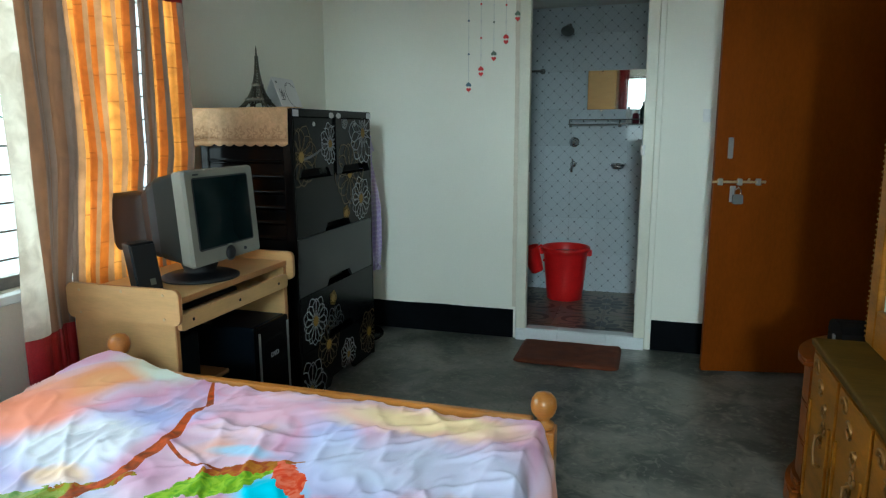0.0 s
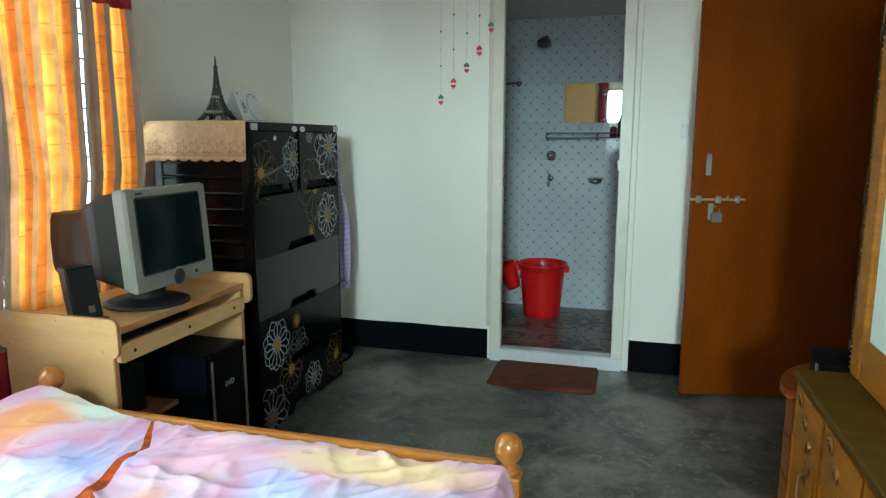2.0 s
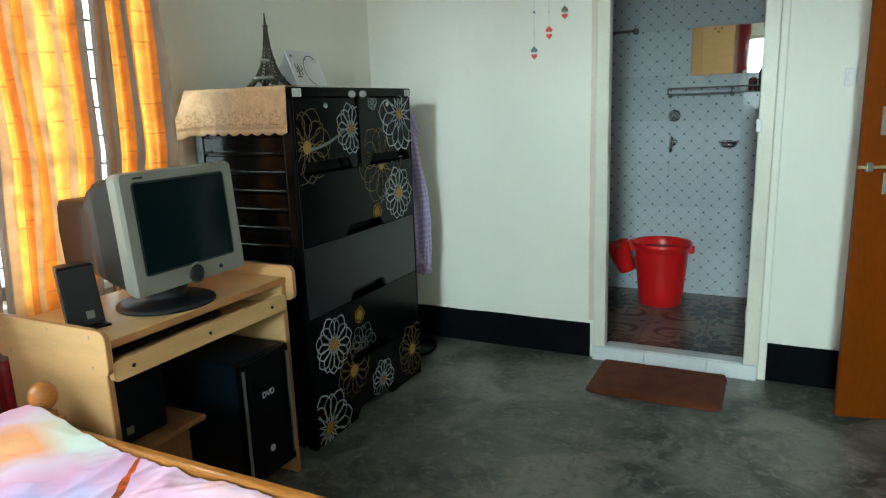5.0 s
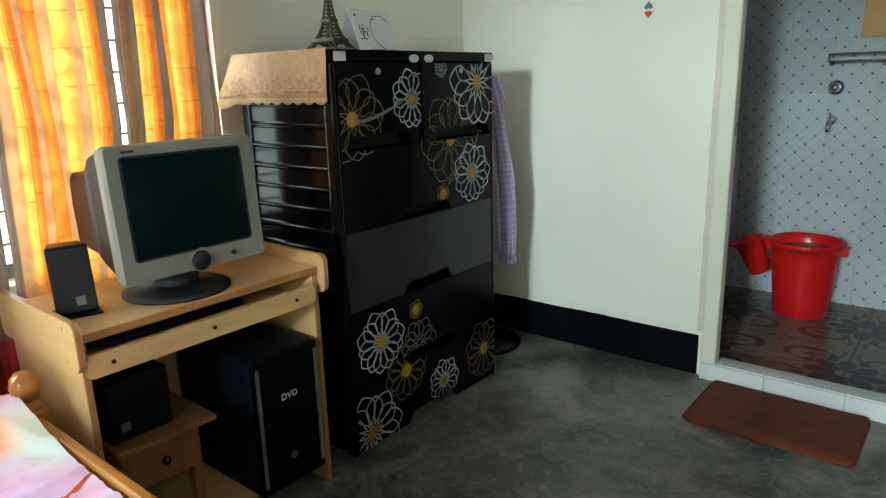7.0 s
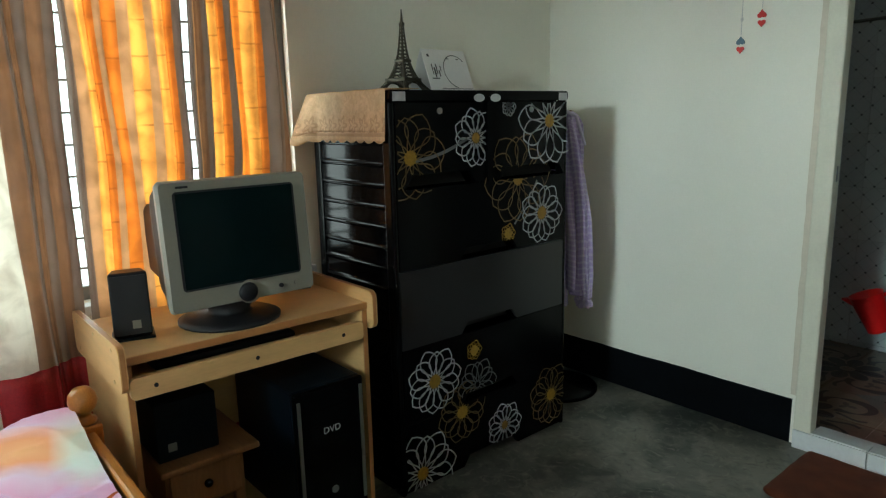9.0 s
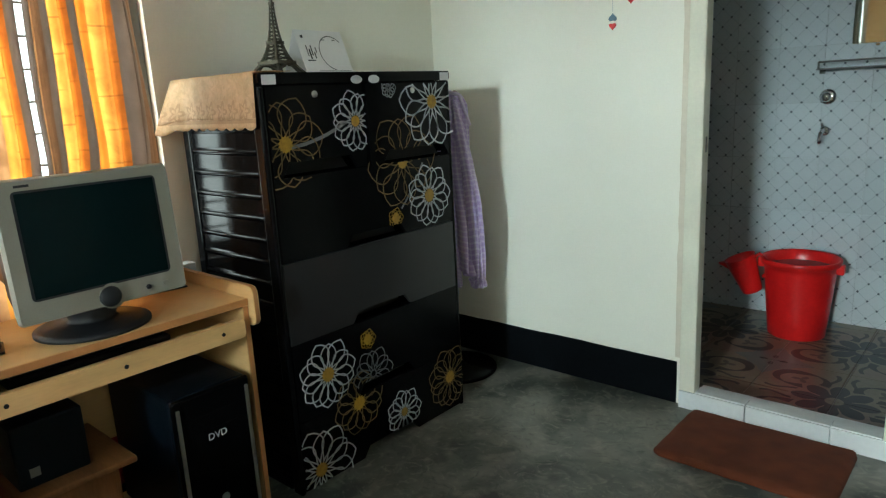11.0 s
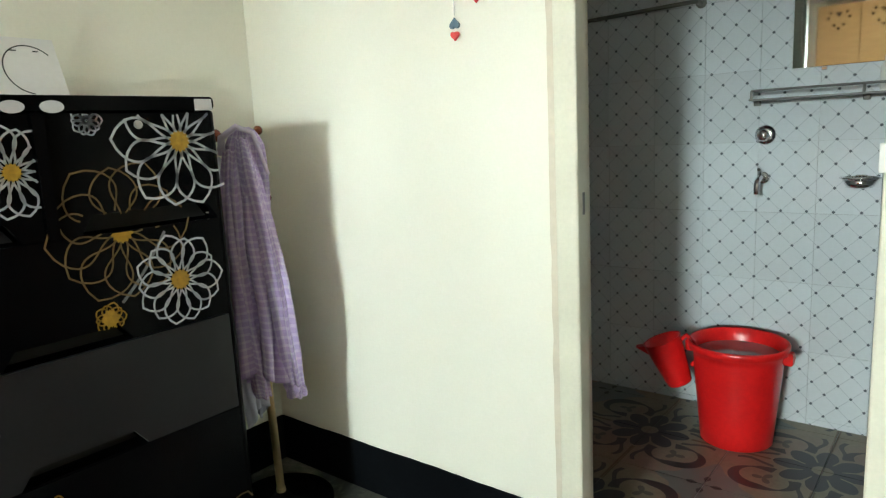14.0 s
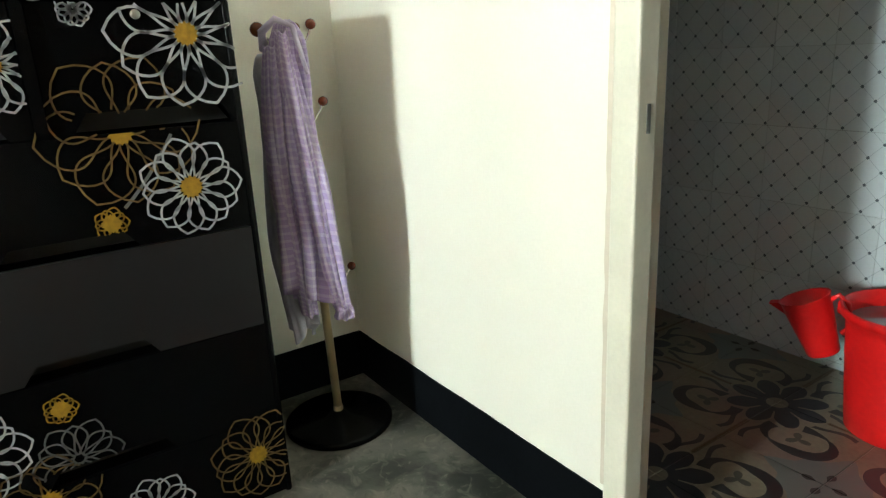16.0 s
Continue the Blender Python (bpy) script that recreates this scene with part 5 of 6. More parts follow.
def hanging_cloth(name, cx, cy, zt, zb, w_top, w_bot, d_bot, turn, seed, material, label, shift=0.0, notch=0.05, lobes=4, deep=0.3):
    """A garment hung by its collar: a closed tube of cloth with deep falling folds, narrow above and wider below."""
    rnd = random.Random(seed)
    phs = [rnd.random() * 6.28 for _ in range(5)]

    def f(u, v):
        a = 2 * math.pi * u
        k = min(1.0, v * 1.5) ** 0.8
        w = w_top + (w_bot - w_top) * k - 0.012 * max(0, v - 0.75) * 4
        d = 0.024 + (d_bot - 0.024) * k
        s = math.sin(lobes * a + phs[0] + 2.2 * v)
        fold = 1 + (0.16 + deep * v) * (abs(s) ** 0.6 * (1 if s > 0 else -1)) * 0.8 + 0.10 * v * math.sin(11 * a + phs[1] - 3 * v)
        fold += 0.05 * noise.noise(Vector((3 * math.cos(a), 3 * math.sin(a), v * 9 + phs[4])))
        x, y = w * math.cos(a) * fold, d * math.sin(a) * fold
        z = zt - (zt - zb) * v - (notch * v ** 3) * (0.5 + 0.5 * math.sin(2 * a + phs[2]))
        if v < 0.07:
            q = 0.35 + 0.65 * math.sqrt(v / 0.07)
            x, y = x * q, y * q
        p = Matrix.Rotation(radians(turn + 35 * v), 3, "Z") @ Vector((x, y, 0))
        return Vector((cx + p.x + shift * v ** 1.3, cy + p.y + 0.008 * math.sin(9 * v + phs[3]), z))

    bm = grid_mesh(140, 70, f, 0.0022, lambda u, v: (u * 24, v * 34))
    return bm


def sleeve_cloth(path, radii, seed, flat=0.62):
    """A limp sleeve: a folded tube along a falling path."""
    rnd = random.Random(seed)
    ph = [rnd.random() * 6.28 for _ in range(3)]
    pts = [Vector(p) for p in path]

    def f(u, v):
        k = v * (len(pts) - 1)
        i = min(int(k), len(pts) - 2)
        q = k - i
        p0, p1, p2, p3 = pts[max(i - 1, 0)], pts[i], pts[i + 1], pts[min(i + 2, len(pts) - 1)]
        c = 0.5 * (2 * p1 + (p2 - p0) * q + (2 * p0 - 5 * p1 + 4 * p2 - p3) * q * q + (3 * p1 - p0 - 3 * p2 + p3) * q ** 3)
        r = radii[i] + (radii[i + 1] - radii[i]) * q
        a = 2 * math.pi * u
        s = math.sin(3 * a + ph[0] + 3 * v)
        fold = 1 + 0.30 * abs(s) ** 0.7 * (1 if s > 0 else -1) * (0.4 + 0.6 * math.sin(math.pi * min(1, v * 1.05))) + 0.07 * math.sin(8 * a + ph[1] + 7 * v)
        fold += 0.10 * noise.noise(Vector((2 * math.cos(a), 2 * math.sin(a), 11 * v + ph[2])))
        return c + Vector((r * math.cos(a) * fold, r * flat * math.sin(a) * fold, 0.004 * math.sin(5 * a)))

    return grid_mesh(70, 60, f, 0.002, lambda u, v: (u * 11, v * 34))


KX, KY = -1.660, 4.735
shirt = thing("shirt", pose(0, 0, 0), "lavender checked shirt hanging on the coat stand", "shirt")
part("body", hanging_cloth("body", KX + 0.078, KY - 0.085, 1.368, 0.575, 0.058, 0.068, 0.052, 20, 4, SHIRT, "", 0.005, 0.05, 6, 0.55), SHIRT, shirt, "", True)
part("sleeve", sleeve_cloth([(KX + 0.100, KY - 0.10, 1.335), (KX + 0.120, KY - 0.10, 1.22), (KX + 0.142, KY - 0.085, 1.04), (KX + 0.155, KY - 0.07, 0.88), (KX + 0.148, KY - 0.040, 0.66), (KX + 0.134, KY - 0.012, 0.505)], (0.022, 0.038, 0.042, 0.045, 0.042, 0.036), 12), SHIRT, shirt, "limp sleeve", True)
part("cuff", sleeve_cloth([(KX + 0.134, KY - 0.012, 0.507), (KX + 0.133, KY - 0.010, 0.49), (KX + 0.132, KY - 0.008, 0.462)], (0.036, 0.038, 0.038), 12), SHIRT, shirt, "folded cuff", True)
part("sleeve", sleeve_cloth([(KX + 0.06, KY - 0.12, 1.30), (KX + 0.05, KY - 0.13, 1.10), (KX + 0.045, KY - 0.125, 0.85), (KX + 0.065, KY - 0.11, 0.62), (KX + 0.075, KY - 0.10, 0.48)], (0.024, 0.038, 0.042, 0.040, 0.034), 21), SHIRT, shirt, "limp sleeve", True)
part("collar", tube([(KX + 0.02, KY - 0.125, 1.29), (KX + 0.045, KY - 0.135, 1.34), (KX + 0.09, KY - 0.11, 1.372), (KX + 0.125, KY - 0.075, 1.35), (KX + 0.165, KY - 0.06, 1.22)], 0.014, 8, 0.006), SHIRT, shirt, "folded collar", True)
tagged(part("cloth", hanging_cloth("cloth", KX - 0.040, KY - 0.105, 1.28, 0.43, 0.03, 0.050, 0.035, 60, 9, BLUECLOTH, "", 0.055, 0.06), BLUECLOTH, smooth=True), "pale blue cloth hanging behind the checked shirt", "cloth")

# ---- room door standing open ----
hx, hy = 1.315, 4.850
ang = math.degrees(math.atan2(4.673 - hy, 0.473 - hx))
door = thing("door_1", pose(hx, hy, 0.0, 0, 0, ang), "orange-brown varnished flush door standing open", "door", kind="structure")
DW = math.hypot(4.673 - hy, 0.473 - hx)
part("leaf", box(0.0, DW, -0.018, 0.018, 0.012, 2.06, 0.003), DOOR, door)
# local +y faces the room
part("name_plate", prism(rounded(DW - 0.088, DW - 0.062, 1.195, 1.305, 0.006), 1, 0.018, 0.022), SILVER, door, "narrow silver plate")
bolt = part("tower_bolt", tube([(DW + 0.01, 0.032, 1.072), (DW - 0.262, 0.032, 1.072)], 0.0065, 12), BRASS, door, "brass tower bolt")
for x in (DW - 0.03, DW - 0.13, DW - 0.225):
    part("keeper", box(x - 0.012, x + 0.012, 0.018, 0.042, 1.054, 1.090, 0.004), SILVER, bolt)
part("bolt_handle", tube([(DW - 0.17, 0.034, 1.072), (DW - 0.17, 0.055, 1.09)], 0.006, 8), BRASS, bolt)
pad = part("hasp", box(DW - 0.115, DW - 0.085, 0.0182, 0.024, 0.965, 1.05, 0.003), SILVER, door)
part("padlock", prism(rounded(DW - 0.148, DW - 0.098, 0.955, 1.005, 0.008), 1, 0.026, 0.048), IRON, pad, "small dark padlock")
part("shackle", tube([(DW - 0.138, 0.037, 1.0), (DW - 0.138, 0.037, 1.03), (DW - 0.123, 0.037, 1.043), (DW - 0.108, 0.037, 1.03), (DW - 0.108, 0.037, 1.0)], 0.0035, 8), CHROME, pad)
for z in (0.25, 1.05, 1.85):
    part("hinge", tube([(0.0, 0.02, z), (0.0, 0.02, z + 0.09)], 0.007, 8), IRON, door)

sw = thing("light_switch", pose(0.446, YN, 1.425), "small white light switch on the wall", "switch")
part("plate", box(-0.022, 0.022, -0.009, 0.0, -0.038, 0.038, 0.003), WHITEPL, sw)
part("rocker", box(-0.012, 0.012, -0.013, -0.009, -0.02, 0.02, 0.002), WHITEPL, sw)

# ---- wall hanging: five strings with paired charms ----
def heart(cx, cz, s, up):
    pts = []
    for i in range(24):
        a = 2 * math.pi * i / 24
        x = 16 * math.sin(a) ** 3
        z = 13 * math.cos(a) - 5 * math.cos(2 * a) - 2 * math.cos(3 * a) - math.cos(4 * a)
        pts.append((cx + s * x / 32, cz + up * s * z / 32))
    return pts


CHARMS = [(-0.968, 1.623, BLUEBEAD, REDINK), (-0.889, 1.717, REDINK, REDINK), (-0.808, 1.807, GREENBEAD, REDINK), (-0.732, 1.903, REDINK, REDINK), (-0.662, 2.035, GREENBEAD, REDINK)]
for x, z, top, low in CHARMS:
    ch = thing("hanging_charm", pose(x, YN - 0.010, z), "beaded string with paired heart charms on the wall", "wall hanging", "strings of the wall hanging")
    part("string", tube([(0, 0, 0.03), (0, 0, 2.45 - z)], 0.0012, 5), SILVER, ch)
    part("charm", prism(heart(0, 0.006, 0.034, -1), 1, -0.004, 0.004), top, ch, "small painted charm")
    part("charm", prism(heart(0, -0.026, 0.029, 1), 1, -0.004, 0.004), low, ch, "small red heart")
    k = 0
    while 0.09 + 0.10 * k + z < 2.43:
        part("bead", ball((0, 0, 0.09 + 0.10 * k), 0.0065, 8, 6), top if k % 2 else WHITEPL, ch)
        k += 1
    part("pin", tube([(0, 0.012, 2.45 - z), (0, -0.006, 2.45 - z)], 0.003, 6), SILVER, ch)

# ---- door mat ----
def mat_top(u, v):
    x, y = -0.578 + 0.612 * u, 4.525 + 0.435 * v
    e = min(u, 1 - u) * 0.612, min(v, 1 - v) * 0.435
    d = min(e)
    z = 0.003 + 0.017 * min(1.0, d / 0.03) ** 0.5 + 0.003 * noise.noise(Vector((x * 12, y * 12, 0)))
    r = 0.05
    if e[0] < r and e[1] < r:
        k = math.hypot(r - e[0], r - e[1])
        if k > r:
            s = r / k
            x += (1 - s) * (r - e[0]) * (1 if u < 0.5 else -1)
            y += (1 - s) * (r - e[1]) * (1 if v < 0.5 else -1)
            z = 0.003
    return Vector((x, y, z))
bm = grid_mesh(60, 44, mat_top)
bm.normal_update()
bmesh.ops.solidify(bm, geom=bm.faces[:], thickness=0.002)
tagged(part("door_mat", bm, MAT, smooth=True), "rust brown pile door mat before the bathroom step", "door mat")

# ---- dressing table ----
dr_ob = thing("dressing_table", pose(0, 0, 0), "varnished wooden dressing table with carved front and tall mirror", "dressing table")
TX, TY0, TY1, TZ = 0.705, 1.90, 3.278, 0.650
body = part("body", box(TX + 0.015, XE - 0.02, TY0 + 0.02, TY1 - 0.001, 0.06, TZ - 0.025), DRESS, dr_ob)
part("plinth", box(TX + 0.03, XE - 0.02, TY0 + 0.03, TY1 - 0.02, 0.0, 0.06), DRESS, dr_ob)
part("worktop", box(TX, XE - 0.015, TY0, TY1, TZ - 0.025, TZ, 0.007, 3), DRESSTOP, dr_ob, "dull dark varnished top")
for i in range(4):
    y1 = TY1 - 0.03 - i * 0.325
    y0 = y1 - 0.30
    d = part("door", box(TX + 0.006, TX + 0.0148, y0, y1, 0.08, TZ - 0.04, 0.003), DRESS, dr_ob)
    for a, b in ((y0 + 0.02, y0 + 0.034), (y1 - 0.034, y1 - 0.02)):
        part("moulding", box(TX - 0.002, TX + 0.007, a, b, 0.10, TZ - 0.20, 0.003), DRESS, d)
    yc = (y0 + y1) / 2
    for k in range(5):
        t = k / 4
        yy, zz = yc + 0.085 * math.cos(3.6 * t + 0.4) * (1 - 0.5 * t), 0.575 - 0.20 * t
        loop = [(TX + 0.004, yy + (0.030 - 0.002 * a) * (1 - 0.3 * t) * math.cos(a + k), zz + (0.026 - 0.002 * a) * math.sin(a + k)) for a in [j * 0.62 for j in range(14)]]
        part("carving", tube(loop, 0.007, 6, 0.003), GOLD, d, "gilt carved scroll", True)
    part("handle", tube([(TX + 0.006, y0 + 0.10 + 0.0, 0.40), (TX - 0.014, y0 + 0.10, 0.395), (TX - 0.02, y0 + 0.10, 0.345), (TX - 0.014, y0 + 0.10, 0.295), (TX + 0.006, y0 + 0.10, 0.29)], 0.005, 8), GOLD, d, "brass bow handle", True)
# mirror case on the worktop
MX = 0.862
case = part("mirror_case", box(MX + 0.03, XE - 0.02, TY0 + 0.1, TY1 - 0.005, TZ, 2.0), DRESS, dr_ob)
FW = 0.085
def frame_bar(y0, y1, z0, z1):
    return part("mirror_frame", box(MX, MX + 0.0295, y0, y1, z0, z1, 0.008, 2), DRESS, dr_ob, "carved wooden mirror frame")
frame_bar(TY1 - FW, TY1 + 0.002, TZ, 2.0)
frame_bar(TY0 + 0.1, TY0 + 0.1 + FW, TZ, 2.0)
frame_bar(TY0 + 0.1 + FW, TY1 - FW, TZ, TZ + 0.13)
frame_bar(TY0 + 0.1 + FW, TY1 - FW, 1.9, 2.0)
part("mirror_glass", box(MX + 0.012, MX + 0.0295, TY0 + 0.1 + FW, TY1 - FW, TZ + 0.13, 1.9), MIRROR, dr_ob, "large clear mirror glass")
# tiny gold beads, added to draw the broken glint along the frame's edge
for i in range(78):
    part("gilt_bead", ball((MX - 0.001, TY1 - 0.004, TZ + 0.02 + i * 0.017), 0.0032 + 0.0016 * ((i * 7) % 5) / 4, 8, 6), GOLD, dr_ob)
# rounded drawer cabinet at its end
rc = thing("corner_cabinet", pose(0, 0, 0), "varnished bow-fronted corner cabinet with three drawers", "cabinet")
def bow(grow, n=18):
    pts = [(XE - 0.02, 3.2805)]
    pts.append((0.712 - grow, 3.2805))
    for i in range(n + 1):
        a = math.pi / 2 * i / n
        pts.append((XE - 0.16 - (0.448 + grow) * math.cos(a), 3.34 + (0.36 + grow) * math.sin(a)))
    pts.append((XE - 0.02, 3.34 + 0.36 + grow))
    return pts
def slab(name, grow, z0, z1, m, bevel=0.0):
    bm = add_prism(bmesh.new(), bow(grow), 2, z0, z1)
    if bevel:
        bmesh.ops.bevel(bm, geom=[e for e in bm.edges if abs(e.verts[0].co.z - e.verts[1].co.z) < 1e-5], offset=bevel, segments=2, affect="EDGES")
    return part(name, bm, m, rc)
slab("plinth", 0.030, 0.0, 0.075, REDWOOD, 0.01)
slab("plinth_moulding", 0.012, 0.076, 0.11, REDWOOD, 0.008)
slab("carcass", -0.012, 0.111, 0.539, REDWOOD)
for i in range(3):
    d = slab("drawer", 0.0, 0.118 + i * 0.142, 0.252 + i * 0.142, REDWOOD, 0.006)
slab("top", 0.024, 0.540, 0.566, REDWOOD, 0.009)
bx = thing("storage_box", pose(0.99, 3.42, 0.566), "dark lacquered box with a rounded lid on the cabinet", "box")
part("box_body", box(-0.18, 0.20, -0.10, 0.10, 0.0, 0.05, 0.004), MATTBLACK, bx)
lid = [(-0.10, 0.0505), (-0.09, 0.085), (-0.05, 0.105), (0.0, 0.11), (0.05, 0.105), (0.09, 0.085), (0.10, 0.0505)]
part("lid", prism(lid, 0, -0.18, 0.20), MATTBLACK, bx)
part("clasp", box(-0.186, -0.180, -0.012, 0.012, 0.0, 0.06, 0.002), SILVER, bx, "pale metal strip")

# ---- bathroom things ----
bk = thing("bucket", pose(-0.470, 6.150, BZ), "red plastic bucket nearly full of water", "bucket")
wall_p = [(0.135, 0.0), (0.140, 0.004), (0.150, 0.11), (0.162, 0.235), (0.172, 0.362), (0.176, 0.390), (0.192, 0.396), (0.194, 0.420), (0.188, 0.426), (0.182, 0.420), (0.170, 0.39), (0.156, 0.235), (0.133, 0.012), (0.02, 0.010)]
part("body", lathe(wall_p, 48), REDPL, bk, "", True)
part("water", lathe([(0.165, 0.372), (0.165, 0.373)], 40), WATER, bk, "still water surface")
for s in (-1, 1):
    part("ear", prism(rounded(s * 0.19 - 0.018, s * 0.19 + 0.018, 0.355, 0.405, 0.008), 1, -0.02, 0.02, 0.003), REDPL, bk)
part("bail_handle", tube([(0.203 * math.cos(a), 0.03 + 0.17 * math.sin(a), 0.38 - 0.085 * math.sin(a)) for a in [math.pi * i / 20 for i in range(21)]], 0.004, 8), REDPL, bk, "thin red plastic handle", True)
mg = thing("mug", pose(-0.470 - 0.212, 6.085, BZ + 0.222, 0, -22, 20) @ Matrix.Scale(1.18, 4), "red plastic bath mug hooked on the bucket rim", "mug")
part("cup", lathe([(0.040, 0.0), (0.044, 0.004), (0.062, 0.13), (0.066, 0.168), (0.070, 0.174), (0.064, 0.172), (0.058, 0.13), (0.038, 0.008), (0.01, 0.007)], 32), REDPL, mg, "", True)
part("handle", tube([(0.058, 0, 0.15), (0.085, 0, 0.16), (0.10, 0, 0.13), (0.098, 0, 0.07), (0.06, 0, 0.05)], 0.008, 8), REDPL, mg, "", True)
part("spout", prism([(-0.064, 0.172), (-0.095, 0.178), (-0.060, 0.135)], 1, -0.018, 0.018, 0.003), REDPL, mg)

tap = thing("stopcock", pose(-0.458, BY1, 1.245), "round chrome stopcock on the tiled wall", "tap")
part("flange", lathe([(0.042, -0.002), (0.040, 0.010), (0.022, 0.016)], 24, m=pose(0, 0, 0, 90)), CHROME, tap, "", True)
part("knob", lathe([(0.016, 0.012), (0.022, 0.03), (0.026, 0.05), (0.018, 0.062)], 16, m=pose(0, 0, 0, 90)), CHROME, tap, "", True)
bib = thing("bib_tap", pose(-0.462, BY1, 1.035), "chrome bib tap on the tiled wall", "tap")
part("flange", lathe([(0.026, -0.002), (0.025, 0.006), (0.012, 0.010)], 20, m=pose(0, 0, 0.03, 90)), CHROME, bib, "", True)
part("spout", tube([(0, 0, 0.03), (0, -0.06, 0.035), (0, -0.10, 0.02), (0, -0.11, -0.03)], 0.013, 12, 0.011), CHROME, bib, "", True)
part("lever", tube([(0, -0.05, 0.04), (0, -0.055, 0.065), (0.0, -0.08, 0.07)], 0.007, 8), CHROME, bib, "", True)
sd = thing("soap_dish", pose(-0.104, BY1, 1.050), "chrome wire soap dish on the tiled wall", "soap dish")
part("rim", tube([(0.065 * math.cos(a), -0.055 + 0.045 * math.sin(a), 0.02) for a in [2 * math.pi * i / 24 for i in range(25)]], 0.005, 8), CHROME, sd, "", True)
part("tray", lathe([(0.03, -0.02), (0.045, -0.016), (0.060, 0.015)], 24, m=pose(0, -0.055, 0) @ Matrix.Diagonal((1, 0.7, 1, 1))), CHROME, sd, "", True)
part("bracket", box(-0.02, 0.02, -0.02, 0.0, -0.02, 0.03, 0.004), CHROME, sd)
sh = thing("glass_shelf", pose(0, 0, 0), "narrow dark glass shelf with a metal rail", "shelf")
part("shelf_plate", box(-0.500, 0.30, BY1 - 0.12, BY1 - 0.004, 1.385, 1.393, 0.002), IRON, sh)
part("rail", tube([(-0.49, BY1 - 0.01, 1.425), (-0.49, BY1 - 0.115, 1.425), (0.29, BY1 - 0.115, 1.425), (0.29, BY1 - 0.01, 1.425)], 0.005, 8), IRON, sh)
for x in (-0.49, -0.10, 0.29):
    part("post", tube([(x, BY1 - 0.115, 1.385), (x, BY1 - 0.115, 1.425)], 0.005, 8), IRON, sh)
    part("bracket", box(x - 0.012, x + 0.012, BY1 - 0.03, BY1, 1.365, 1.385, 0.003), IRON, sh)
def bottle(x, z, r, h, m, label):
    b = thing("bottle", pose(x, BY1 - 0.06, z), label, "bottle", "toiletries on the shelf")
    part("body", lathe([(r * 0.9, 0), (r, 0.005), (r, h * 0.7), (r * 0.5, h * 0.82)], 16), m, b, "", True)
    part("cap", lathe([(r * 0.45, h * 0.8), (r * 0.45, h), (r * 0.4, h)], 12), WHITEPL, b)
bottle(-0.035, 1.393, 0.022, 0.13, WHITEPL, "small white toiletry bottle on the glass shelf")
bottle(0.02, 1.393, 0.026, 0.10, mat("plum_plastic", (0.16, 0.03, 0.05), 0.35), "plum coloured toiletry bottle on the glass shelf")
bottle(0.075, 1.393, 0.024, 0.17, mat("dark_green_plastic", (0.03, 0.07, 0.06), 0.35), "dark green toiletry bottle on the glass shelf")
mir = thing("bathroom_mirror", pose(0, 0, 0), "frameless mirror on the tiled bathroom wall", "mirror")
part("glass", box(-0.365, 0.24, BY1 - 0.008, BY1 - 0.001, 1.505, 1.812, 0.002), MIRROR, mir)
for x in (-0.25, 0.25):
    part("clip", box(x - 0.01, x + 0.01, BY1 - 0.012, BY1 - 0.001, 1.49, 1.504, 0.002), CHROME, mir)
wr = thing("wardrobe", pose(0, 0, 0), "tall tan wooden wardrobe with a heart of dark studs", "wardrobe")
part("body", box(-1.47, -0.50, YS + 0.01, YS + 0.30, 0.0, 2.66, 0.004), OAK, wr)
for x0, x1 in ((-1.46, -0.99), (-0.98, -0.51)):
    d = part("door", box(x0, x1, YS + 0.301, YS + 0.32, 0.06, 2.64, 0.003), OAK, wr)
    for i in range(11):
        t = 2 * math.pi * i / 11
        hxx = (x0 + x1) / 2 + 0.0075 * 16 * math.sin(t) ** 3
        hz = 2.48 + 0.0075 * (13 * math.cos(t) - 5 * math.cos(2 * t) - 2 * math.cos(3 * t))
        part("stud", ball((hxx, YS + 0.32, hz), 0.016, 8, 6), DARKWOOD, d)
    part("handle", box(x1 - 0.05 if x0 < -1 else x0 + 0.03, x1 - 0.03 if x0 < -1 else x0 + 0.05, YS + 0.32, YS + 0.34, 1.0, 1.14, 0.004), BRASS, d)
nc = thing("curtain", pose(0, 0, 0), "narrow crimson curtain drawn aside at the bright window", "curtain", "window curtains")
part("cloth", grid_mesh(40, 20, lambda u, v: Vector((-0.47 + 0.18 * u, YS + 0.035 + 0.018 * math.sin(u * 19), 0.9 + 1.6 * v)), 0.0015), REDCLOTH, nc, "", True)
tb = thing("towel_rail", pose(0, 0, 0), "dark metal towel rail on the bathroom wall", "towel rail")
part("rail", tube([(-1.33, BY1 - 0.07, 1.80), (-0.72, BY1 - 0.07, 1.815)], 0.009, 10), IRON, tb)
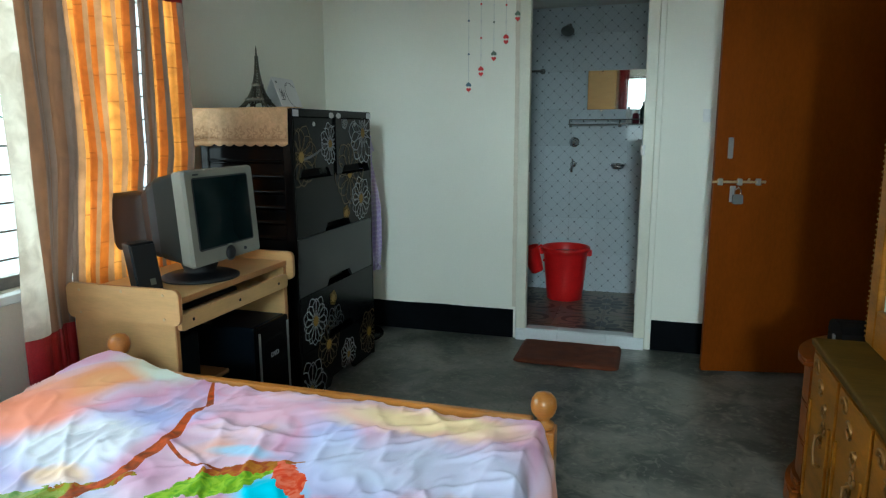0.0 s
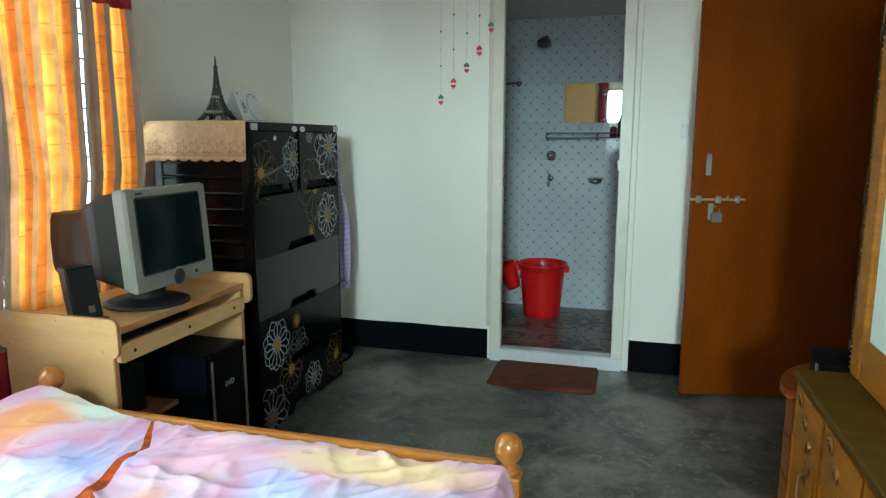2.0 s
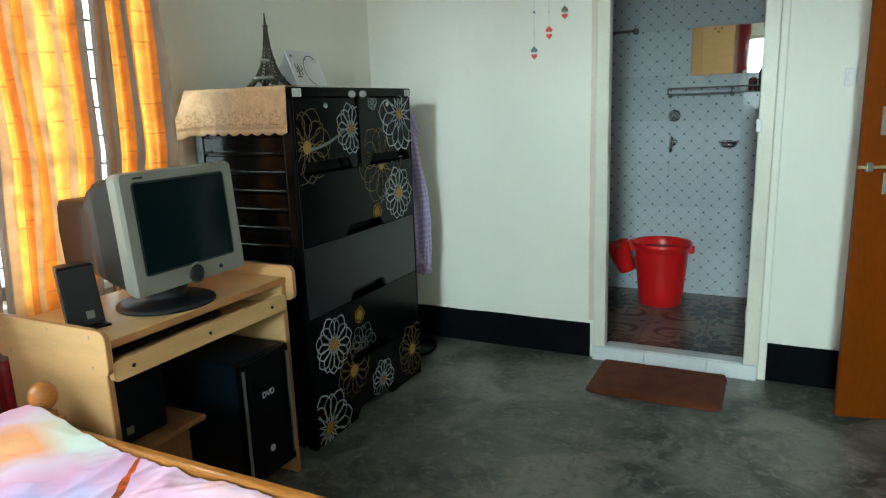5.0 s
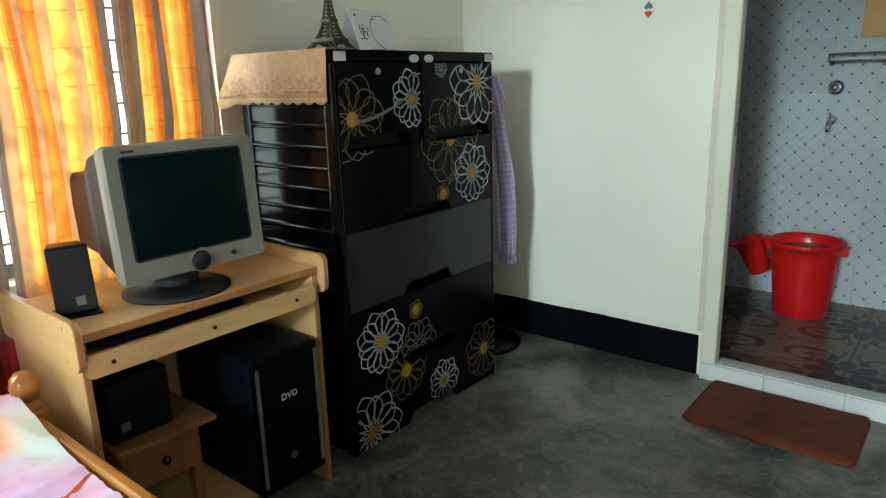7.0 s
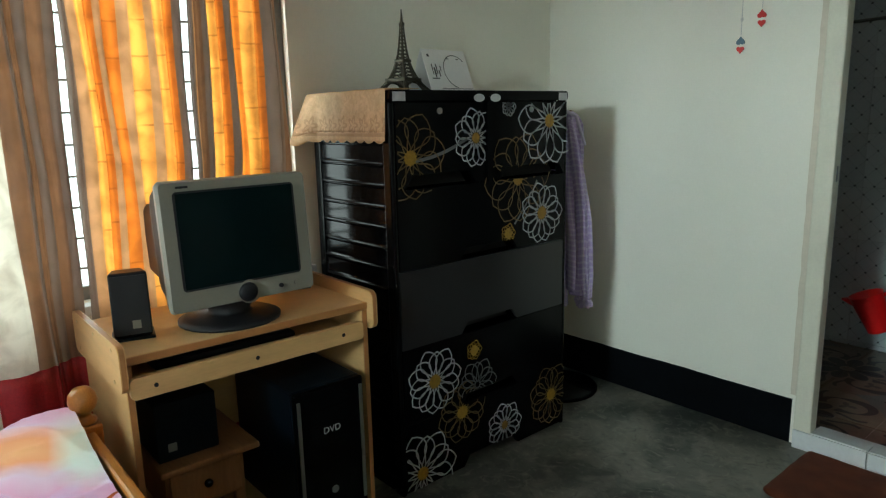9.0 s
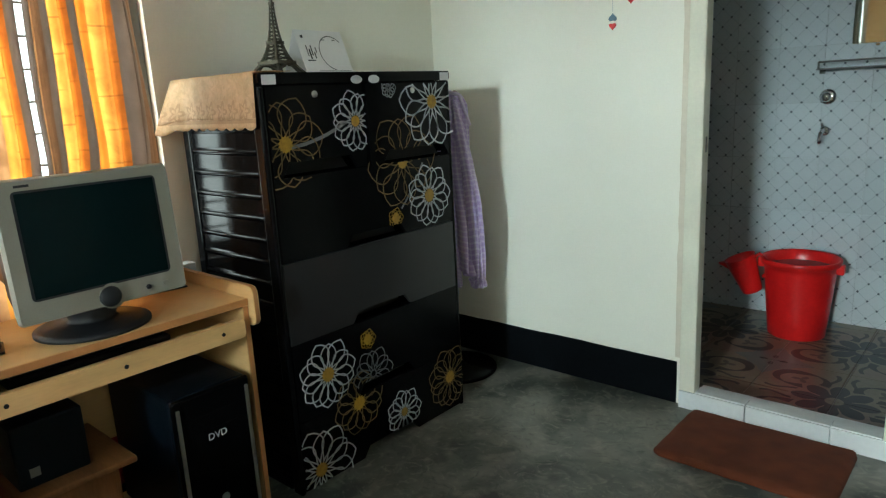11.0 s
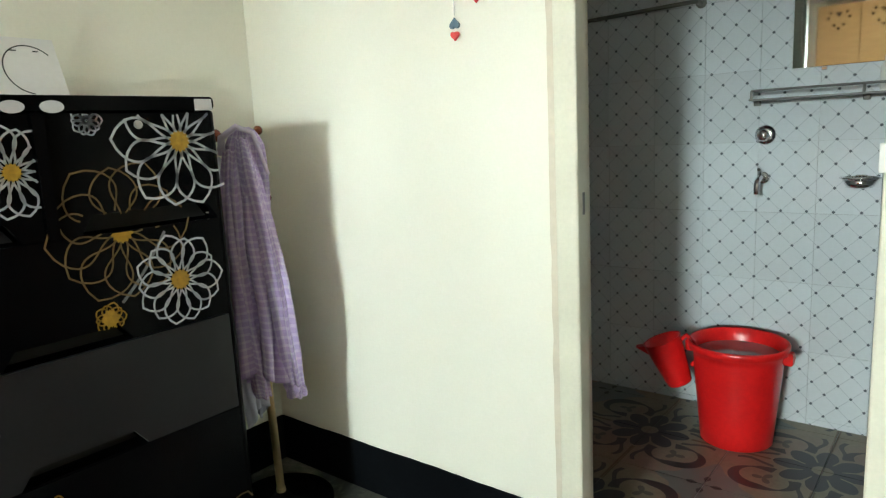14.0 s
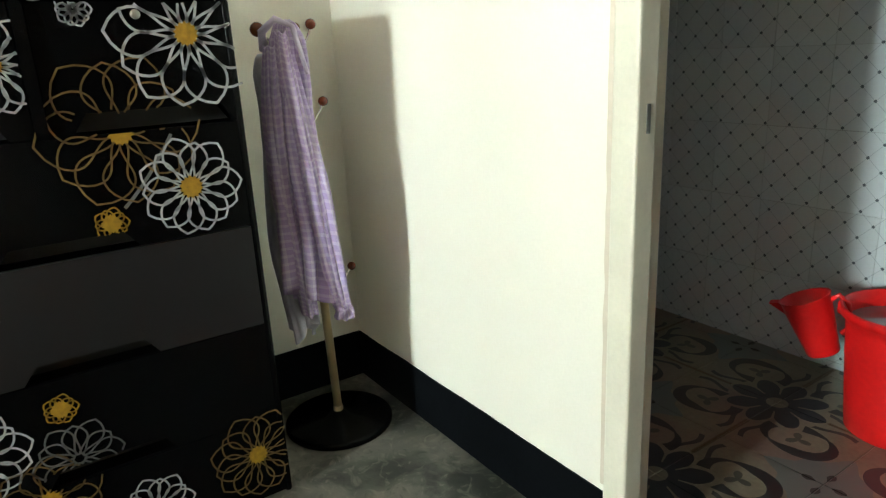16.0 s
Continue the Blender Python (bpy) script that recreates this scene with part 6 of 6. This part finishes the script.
part("bracket", lathe([(0.022, 0.0), (0.022, 0.01), (0.012, 0.015), (0.012, 0.075)], 14, m=pose(-0.73, BY1, 1.815, 90)), IRON, tb)
part("bracket", lathe([(0.022, 0.0), (0.022, 0.01), (0.012, 0.015), (0.012, 0.075)], 14, m=pose(-1.32, BY1, 1.80, 90)), IRON, tb)
shw = thing("shower_head", pose(-0.51, BY1, 2.115), "dark metal shower head on a short arm", "shower head")
part("arm", tube([(0, 0, 0.04), (0, -0.06, 0.05), (0, -0.12, 0.03)], 0.011, 10), IRON, shw, "", True)
part("head", lathe([(0.014, 0.0), (0.03, -0.03), (0.052, -0.05), (0.052, -0.06)], 20, m=pose(-0.01, -0.12, 0.035, -35)), IRON, shw, "", True)

# ---- tiles ----
TW, TH = 0.225, 0.297
me = None
for i in range(13):
    for j in range(9):
        x = -1.835 + i * TW
        z = 0.027 - TH + j * TH
        z0, z1 = max(z, BZ), min(z + TH, BTOP)
        if z1 - z0 < 0.02 or x < BX0 - 0.1 or x + TW > BX1 + 0.05:
            continue
        full = z1 - z0 > TH - 0.001
        if full and me is None:
            ob = part("tile", box(0.0005, TW - 0.0005, 0, 0.0068, 0.0005, TH - 0.0005, 0.0007, 1), WALLTILE, wall_b)
            me = ob.data
        elif full:
            ob = new("tile", me)
            ob.parent = wall_b
        else:
            ob = part("tile", box(0.0005, TW - 0.0005, 0, 0.0068, 0.0005, z1 - z0 - 0.0005, 0.0007, 1), WALLTILE, wall_b)
        ob.location = (x, BY1, z0)
FT = TILE_SIZE / 2
bath_floor = bpy.data.objects["floor_bath"]
for i in range(9):
    for j in range(6):
        x, y = TILE_AT[0] + (i - 5) * FT, TILE_AT[1] + (j - 1) * FT
        x0, x1 = max(x, BX0), min(x + FT, BX1)
        y0, y1 = max(y, BY0), min(y + FT, BY1)
        if x1 - x0 < 0.02 or y1 - y0 < 0.02:
            continue
        part("tile", box(x0 + 0.001, x1 - 0.001, y0 + 0.001, y1 - 0.001, BZ - 0.0055, BZ, 0.0015, 1), FLOORTILE, bath_floor)
